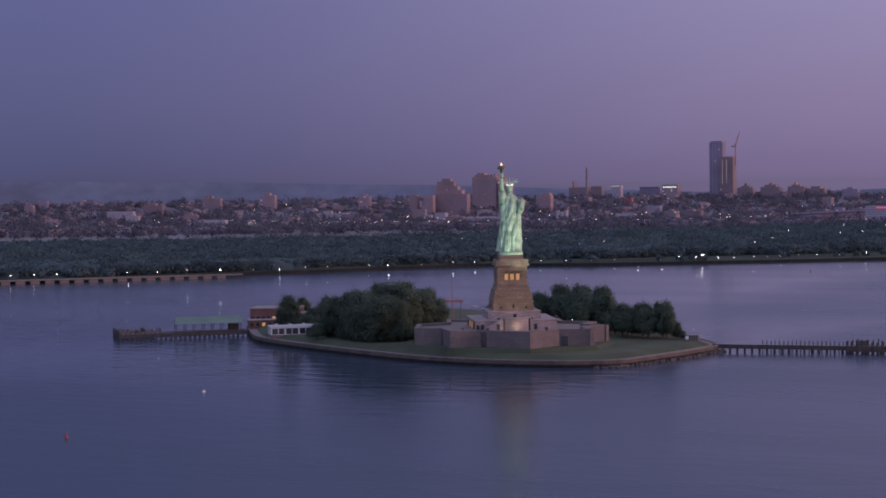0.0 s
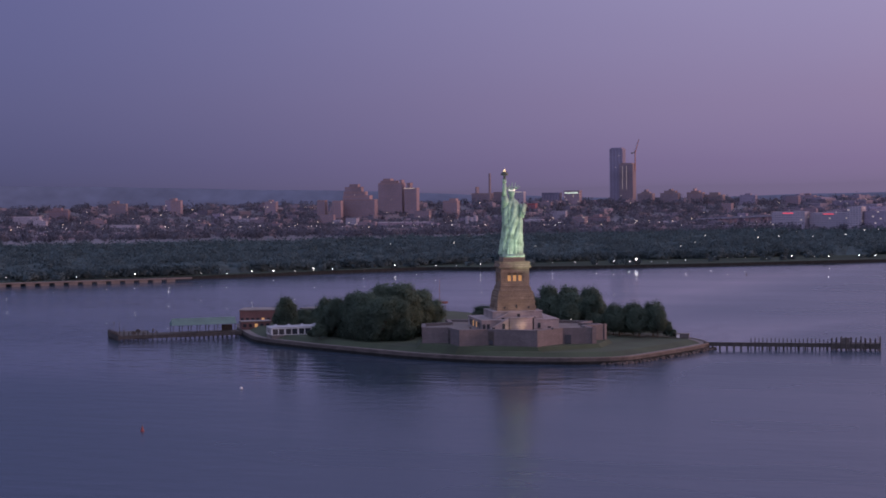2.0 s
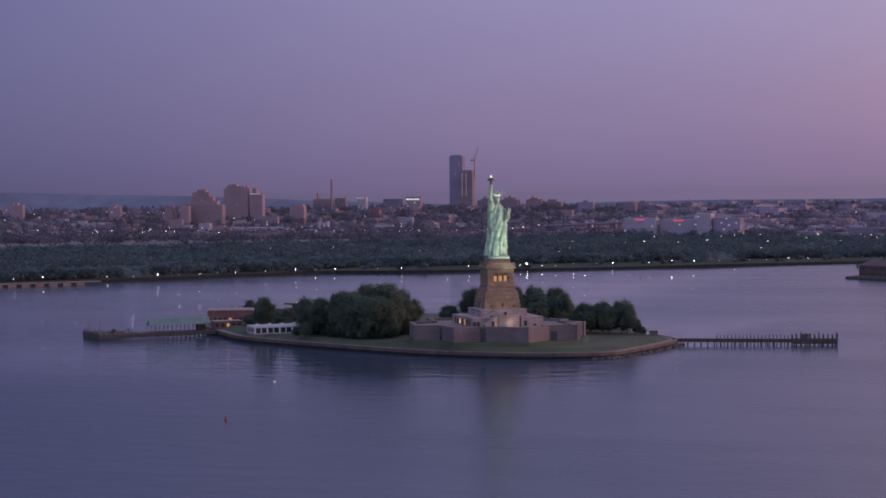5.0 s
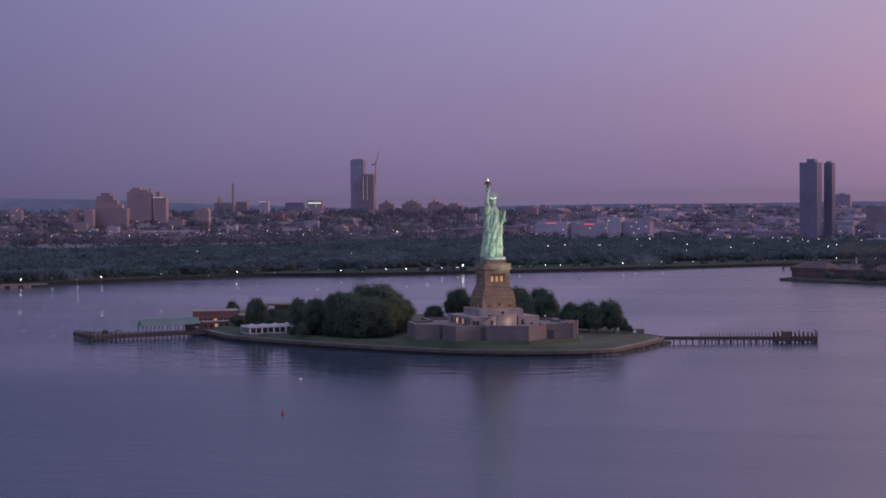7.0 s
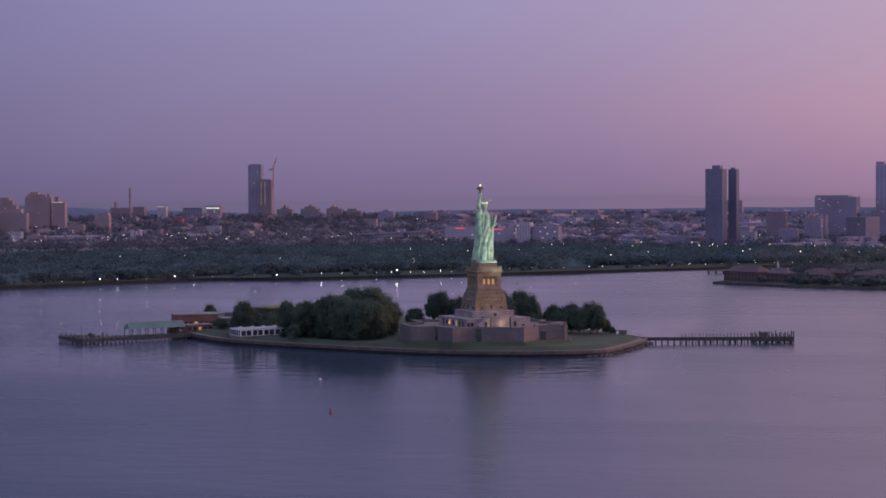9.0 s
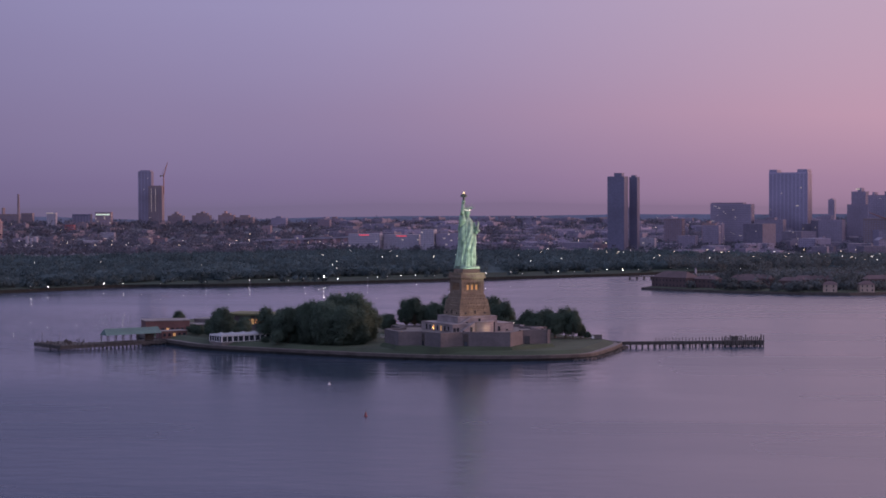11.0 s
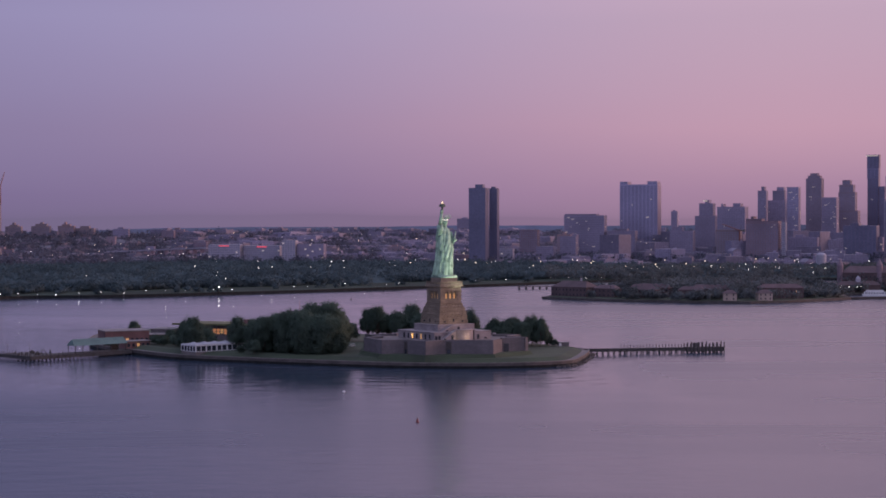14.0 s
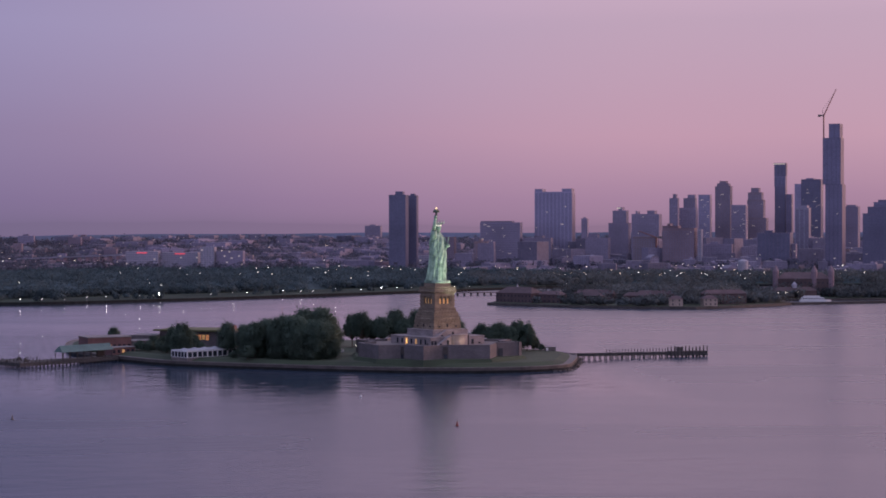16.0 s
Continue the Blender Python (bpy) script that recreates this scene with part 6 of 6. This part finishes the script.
# raised highway
m, L = run((-715, 2640), (-460, 2310))
via = thing("highway_viaduct", "pale raised highway on concrete piers", "viaduct", m)
bm = bmesh.new()
box(bm, 0, L, -6, 6, 16.5, 18.2)
box(bm, 0, L, -6.2, -5.9, 18.2, 19.2)
for v in bm.verts:
    v.co.z += 13 * v.co.x / L - 2
part("deck", bm, PALEWALL, via)
for k in range(int(L / 28) + 1):
    bm = bmesh.new()
    box(bm, k * 28 - 1, k * 28 + 1, -4, 4, 0, 14.5 + 13 * k * 28 / L)
    part("pier", bm, GREYC, via)

# storage tank
tank = thing("water_tank", "white domed storage tank near the shore", "tank", pose(543, 1636, 2))
bm = bmesh.new()
tube(bm, (0, 0, 0), (0, 0, 25), 7.6, 7.6, 20)
bmesh.ops.create_uvsphere(bm, u_segments=20, v_segments=8, radius=1, matrix=pose(0, 0, 25) @ Matrix.Diagonal((7.6, 7.6, 4.0, 1)))
part("shell", bm, PALEWALL, tank)

# ---- lamps along the far promenade, and the lights of the city ----
def street_lamp():
    ob = thing("street_lamp", "tall promenade lamp with a bright white head", "street lamp", group="promenade lamps")
    bm = bmesh.new()
    tube(bm, (0, 0, 0), (0, 0, 4.9), .12, .07, 6)
    part("post", bm, STEEL, ob)
    bm = bmesh.new()
    bmesh.ops.create_icosphere(bm, subdivisions=1, radius=.28, matrix=pose(0, 0, 5.2))
    part("lamp_head", bm, PARKLAMP, ob, "glowing white lamp head")
    return ob


LAMPS = [(-757, 478), (-738, 489), (-719, 528), (-677, 548), (-640, 590), (-595, 635), (-560, 672), (-528, 700), (-505, 735), (-463, 790), (-449, 810), (-414, 830), (-373, 862), (-330, 885), (-292, 915), (-264, 937), (-245, 951),
         (-233, 965), (-215, 972), (-196, 1000), (-168, 1030), (-149, 1050), (-127, 1068), (-106, 1085), (-80, 1105), (-51, 1132), (-34, 1148), (-10, 1160), (9, 1172), (47, 1203), (85, 1240), (125, 1262), (170, 1290), (215, 1310), (260, 1335)]
LAMPS = [p for a, e in zip(LAMPS, LAMPS[1:]) for p in ((a, ((a[0] + e[0]) / 2, (a[1] + e[1]) / 2)) if math.dist(a, e) > 31 else (a,))]
lamp = street_lamp()
for i, (x, y) in enumerate(LAMPS):
    p = pose(x, y, land_height(x, y) - .3) @ Matrix.Diagonal((*[.72 + .55 * ((i * 7) % 10) / 10] * 3, 1))
    if i == 0:
        lamp.matrix_basis = p
    else:
        copy_thing(lamp, p)


post = thing("quay_floodlight", "very bright white floodlight on a short quay mast", "floodlight", pose(-258.9, 942.7, 2.4))
bm = bmesh.new()
tube(bm, (0, 0, 0), (0, 0, 5.6), .16, .1, 6)
part("mast", bm, STEEL, post)
bm = bmesh.new()
bmesh.ops.create_icosphere(bm, subdivisions=1, radius=.5, matrix=pose(0, 0, 5.85))
part("lamp_head", bm, PARKLAMP, post, "glowing white lamp head")


def light_points(spots, r, mat, name, label):
    v, f = [], []
    r *= 1.6
    for x, y, z in spots:
        k = len(v)
        v += [(x + r, y, z), (x - r, y, z), (x, y + r, z), (x, y - r, z), (x, y, z + r), (x, y, z - r)]
        f += [(k + a, k + c, k + d) for a, c, d in ((0, 2, 4), (2, 1, 4), (1, 3, 4), (3, 0, 4), (2, 0, 5), (1, 2, 5), (3, 1, 5), (0, 3, 5))]
    me = bpy.data.meshes.new(name)
    me.from_pydata(v, [], f)
    me.materials.append(mat)
    return tagged(new(name, me), label, "lights", kind="stuff")


g = np.random.default_rng(21)
for count, az0, az1, r0, r1, rad, mt, nm in ((120, -46, 0, 3300, 4500, .38, WARMLIGHT, "warm street lights of the city"), (110, -46, 0, 3330, 3800, .27, WHITELIGHT, "white street lights of the city"),
                                             (55, -6, 22, 2480, 2900, .38, WARMLIGHT, "warm street lights behind the waterfront"), (75, -14, 22, 2430, 2900, .3, WHITELIGHT, "white street lights behind the waterfront"),
                                             (12, -24, 10, 2000, 2400, .25, WHITELIGHT, "lamps of the park paths")):
    sp = []
    for _ in range(count):
        az, r = radians(g.uniform(az0, az1)), g.uniform(r0, r1)
        x, y = MID.x + math.sin(az) * r, MID.y + math.cos(az) * r
        sp.append((x, y, land_height(x, y) + g.uniform(9, 16)))
    light_points(sp, rad, mt, "street_lights", nm)

bl = random.Random(31)
for mt, nm, n0 in ((WHITELIGHT, "white boulevard lights behind the second island", 22), (WARMLIGHT, "warm boulevard lights behind the second island", 20)):
    sp = []
    for k in range(n0):
        u = (k + bl.random()) / n0
        x = 215 + 430 * u
        sp.append((x, 1500 - 40 * u + bl.uniform(-25, 25), 13 + bl.uniform(-1, 2.5)))
    light_points(sp, .26, mt, "boulevard_lights", nm)

# the lit street between the park and the sheds
for mt, n0, nm in ((WHITELIGHT, 34, "white lamps of the road behind the park"), (WARMLIGHT, 30, "warm lamps of the road behind the park")):
    sp = []
    for k in range(n0):
        u = (k + bl.random()) / n0
        sp.append((-1560 + 760 * u, 2070 + 190 * u + bl.uniform(-30, 60), 13 + bl.uniform(-1, 3)))
    light_points(sp, .3, mt, "road_lights", nm)

sp = [(405 + 9 * k + bl.uniform(-3, 3), 992 - .5 * k, 4.5 + bl.uniform(-.5, 1)) for k in range(12)]
light_points(sp, .16, WHITELIGHT, "quay_lights", "small white lights along the ferry quay")

# low footbridge to the second island, and a beacon at its end
BRIDGE, BEACON = ((77, 1057), (144, 1088)), (154, 1121)
m, L = run(BRIDGE[0], BRIDGE[1])
fb = thing("footbridge", "low dark footbridge on thin piles", "bridge", m)
bm = bmesh.new()
box(bm, 0, L, 0, 4, 3.0, 3.7)
part("deck", bm, DARKWOOD, fb)
for k in range(int(L / 9)):
    bm = bmesh.new()
    box(bm, k * 9 + 1, k * 9 + 1.8, .3, 3.7, -1, 3.0)
    part("pile", bm, DARKWOOD, fb)
bc = thing("beacon", "slender pale beacon tower on the seawall", "beacon", pose(BEACON[0], BEACON[1], 2.4))
bm = bmesh.new()
tube(bm, (0, 0, 0), (0, 0, 9), 1.5, .8, 8)
part("shaft", bm, PALEWALL, bc)
bm = bmesh.new()
tube(bm, (0, 0, 9), (0, 0, 12), .35, .15, 6)
part("mast", bm, STEEL, bc)

# moored ferry beyond the second island
ferry = thing("ferry", "white two-deck ferry moored by the island", "boat", pose(452, 868, 0.9, 0, 0, -5))
bm = bmesh.new()
prism(bm, [(-16, -3), (12, -3.4), (18, 0), (12, 3.4), (-16, 3)], -2.2, 1.2)
part("hull", bm, WHITE, ferry)
bm = bmesh.new()
box(bm, -14, 10, -2.8, 2.8, 1.2, 3.6)
cabin = part("cabin", bm, WHITE, ferry)
bm = bmesh.new()
box(bm, -12, 6, -2.4, 2.4, 3.6, 5.4)
part("upper_deck", bm, WHITE, ferry)
for k in range(8):
    bm = bmesh.new()
    box(bm, -13 + k * 2.9, -11.2 + k * 2.9, -2.86, -2.8, 1.9, 2.9)
    part("window", bm, GLASS, cabin)
# the quay before the ferry, the ferry house behind it and the great hall with its turrets
m, L = run((408, 788), (520, 822))
qp = thing("quay_pier", "low narrow stone quay before the ferry slip", "quay", m)
bm = bmesh.new()
box(bm, 0, L, 0, 6, -1, 2.4)
part("deck", bm, SEAWALL, qp)
fh = house("ferry_house", "long low dark ferry house with a small cupola and lit eaves", 440, 908, 46, 14, 8, 2, OLDBRICK, TILE, 0.3, 1, 0)
bm = bmesh.new()
taper(bm, 2.4, 2.2, 10, 15)
taper(bm, 2.4, 0.2, 15, 18)
part("cupola", bm, PALEWALL, fh, "small pale cupola with a pointed cap")
for k in range(6):
    bm = bmesh.new()
    box(bm, -21 + k * 4.4, -20.2 + k * 4.4, -7.9, -7.6, 6.0, 6.7)
    part("eaves_lamp", bm, WHITELIGHT, fh, "small bright white eaves lamp")
gh = house("great_hall", "large red brick hall with copper-capped corner turrets", 462, 956, 58, 24, 20, -14, OLDBRICK, TILE, 0.3, 3, 0)
for u in (-30.5, 12, 30.5):
    bm = bmesh.new()
    prism(bm, [(u + 3.4 * math.cos(i * math.pi / 4), -10 + 3.4 * math.sin(i * math.pi / 4)) for i in range(8)], 0, 28)
    prism(bm, [(u + 3.8 * math.cos(i * math.pi / 4), -10 + 3.8 * math.sin(i * math.pi / 4)) for i in range(8)], 28, 35, 0.85)
    part("turret", bm, REDBRICK, gh, "octagonal brick turret with a domed cap")

rsign = tower("low dark block with a red lit sign", 752, 2230, 40, 24, GREYC, d=20, lit=.02, name="office_building")
bm = bmesh.new()
box(bm, -7, 7, -10.6, -10.2, 15, 18)
part("sign_bar", bm, REDLIGHT, rsign, "red glowing sign strip")

# ---- buoys ----
def buoy(x, y, mat, label, h):
    ob = thing("buoy", label, "buoy", pose(x, y, 0))
    bm = bmesh.new()
    tube(bm, (0, 0, -.5), (0, 0, .35), .7, .75, 12)
    tube(bm, (0, 0, .35), (0, 0, h), .45, .22, 10)
    body = part("float", bm, mat, ob)
    bm = bmesh.new()
    tube(bm, (0, 0, h), (0, 0, h + .7), .12, .12, 6)
    part("lantern", bm, STEEL, body)


buoy(-8, -320, BUOYRED, "red channel buoy floating on the water", 1.7)
buoy(-47, -189, WHITE, "small white buoy floating on the water", 0.9)
buoy(-104, 808, STEEL, "small dark buoy floating in the channel", 2.0)
buoy(-198, -284, STEEL, "dark channel buoy floating on the water", 1.7)

# ---- floodlights of the statue ----
for i, (x, y, aim, power, spread) in enumerate(((33, -28, 72, 68000, 34), (-7.5, -36, 74, 13000, 32), (45, -16, 70, 94000, 34))):
    ob = thing("floodlight", "floodlight on the fort wall aimed at the statue", "floodlight", pose(x, y, 14.9), group="statue floodlights")
    bm = bmesh.new()
    box(bm, -.5, .5, -.3, .3, 0, .3)
    box(bm, -.6, .6, -.4, .4, .3, 1.0)
    part("housing", bm, STEEL, ob)
    la = new("floodlight_lamp", bpy.data.lights.new("floodlight_lamp", "SPOT"))
    la.data.energy, la.data.spot_size, la.data.spot_blend, la.data.color, la.data.shadow_soft_size = power, radians(spread), .6, (.89, 1.0, .80), .6
    la.matrix_world = look((x, y, 16.4), (-1, -1, aim))
# warm lamps at the foot of the terrace and of the pedestal
for x, y, z, tx, ty, tz, power in ((15.5, -23, 14.6, 11, -17, 19, 700), (7, -27, 14.6, 8, -17, 19, 500), (-20, -8, 14.6, -14, -6, 19, 400), (17, -20, 21.6, 5, -5, 36, 1500), (7, -25.5, 21.6, 2, -6, 36, 1200)):
    la = new("wall_lamp", bpy.data.lights.new("wall_lamp", "SPOT"))
    la.data.energy, la.data.spot_size, la.data.spot_blend, la.data.color, la.data.shadow_soft_size = power, radians(100), .8, (1.0, .70, .40), .3
    la.matrix_world = look((x, y, z), (tx, ty, tz))

# ---- small things on the island ----
cart = thing("service_cart", "small white service cart parked on the grass", "cart", pose(-57, 48, 5.25, 0, 0, 8))
bm = bmesh.new()
box(bm, -1.7, 1.7, -.7, .7, .35, 1.0)
part("body", bm, WHITE, cart)
bm = bmesh.new()
box(bm, -1.2, 1.5, -.75, .75, 1.75, 1.9)
for x in (-1.1, 1.4):
    for y in (-.65, .65):
        box(bm, x - .04, x + .04, y - .04, y + .04, 1.0, 1.75)
part("canopy", bm, WHITE, cart)
for x in (-1.1, 1.1):
    for y in (-.7, .7):
        bm = bmesh.new()
        tube(bm, (x, y - .1, .3), (x, y + .1, .3), .3, .3, 12)
        part("wheel", bm, STEEL, cart)
shed = thing("equipment_shed", "small white-fronted shed near the shore", "shed", pose(70, 54, 5.0, 0, 0, 10))
bm = bmesh.new()
box(bm, 0, 6.5, -1.5, 1.5, 0, 2.3)
part("body", bm, STEEL, shed)
bm = bmesh.new()
box(bm, 0.2, 1.7, -1.62, -1.5, 0.3, 2.1)
part("door", bm, WHITE, shed, "white painted door")
bm = bmesh.new()
box(bm, -.3, 6.8, -1.8, 1.8, 2.3, 2.55)
part("roof", bm, ROOFING, shed)
for x, y, z in ((26.3, 14.4, 13.6), (-66.6, 66, 5.0), (-48, 60, 5.0), ):
    ob = thing("lamp_post", "short lamp post with a white globe", "lamp post", pose(x, y, z), group="island lamps")
    bm = bmesh.new()
    tube(bm, (0, 0, 0), (0, 0, 3.2), .09, .07, 6)
    part("post", bm, STEEL, ob)
    bm = bmesh.new()
    bmesh.ops.create_icosphere(bm, subdivisions=2, radius=.13, matrix=pose(0, 0, 3.4))
    part("globe", bm, WHITELIGHT, ob, "glowing white globe")
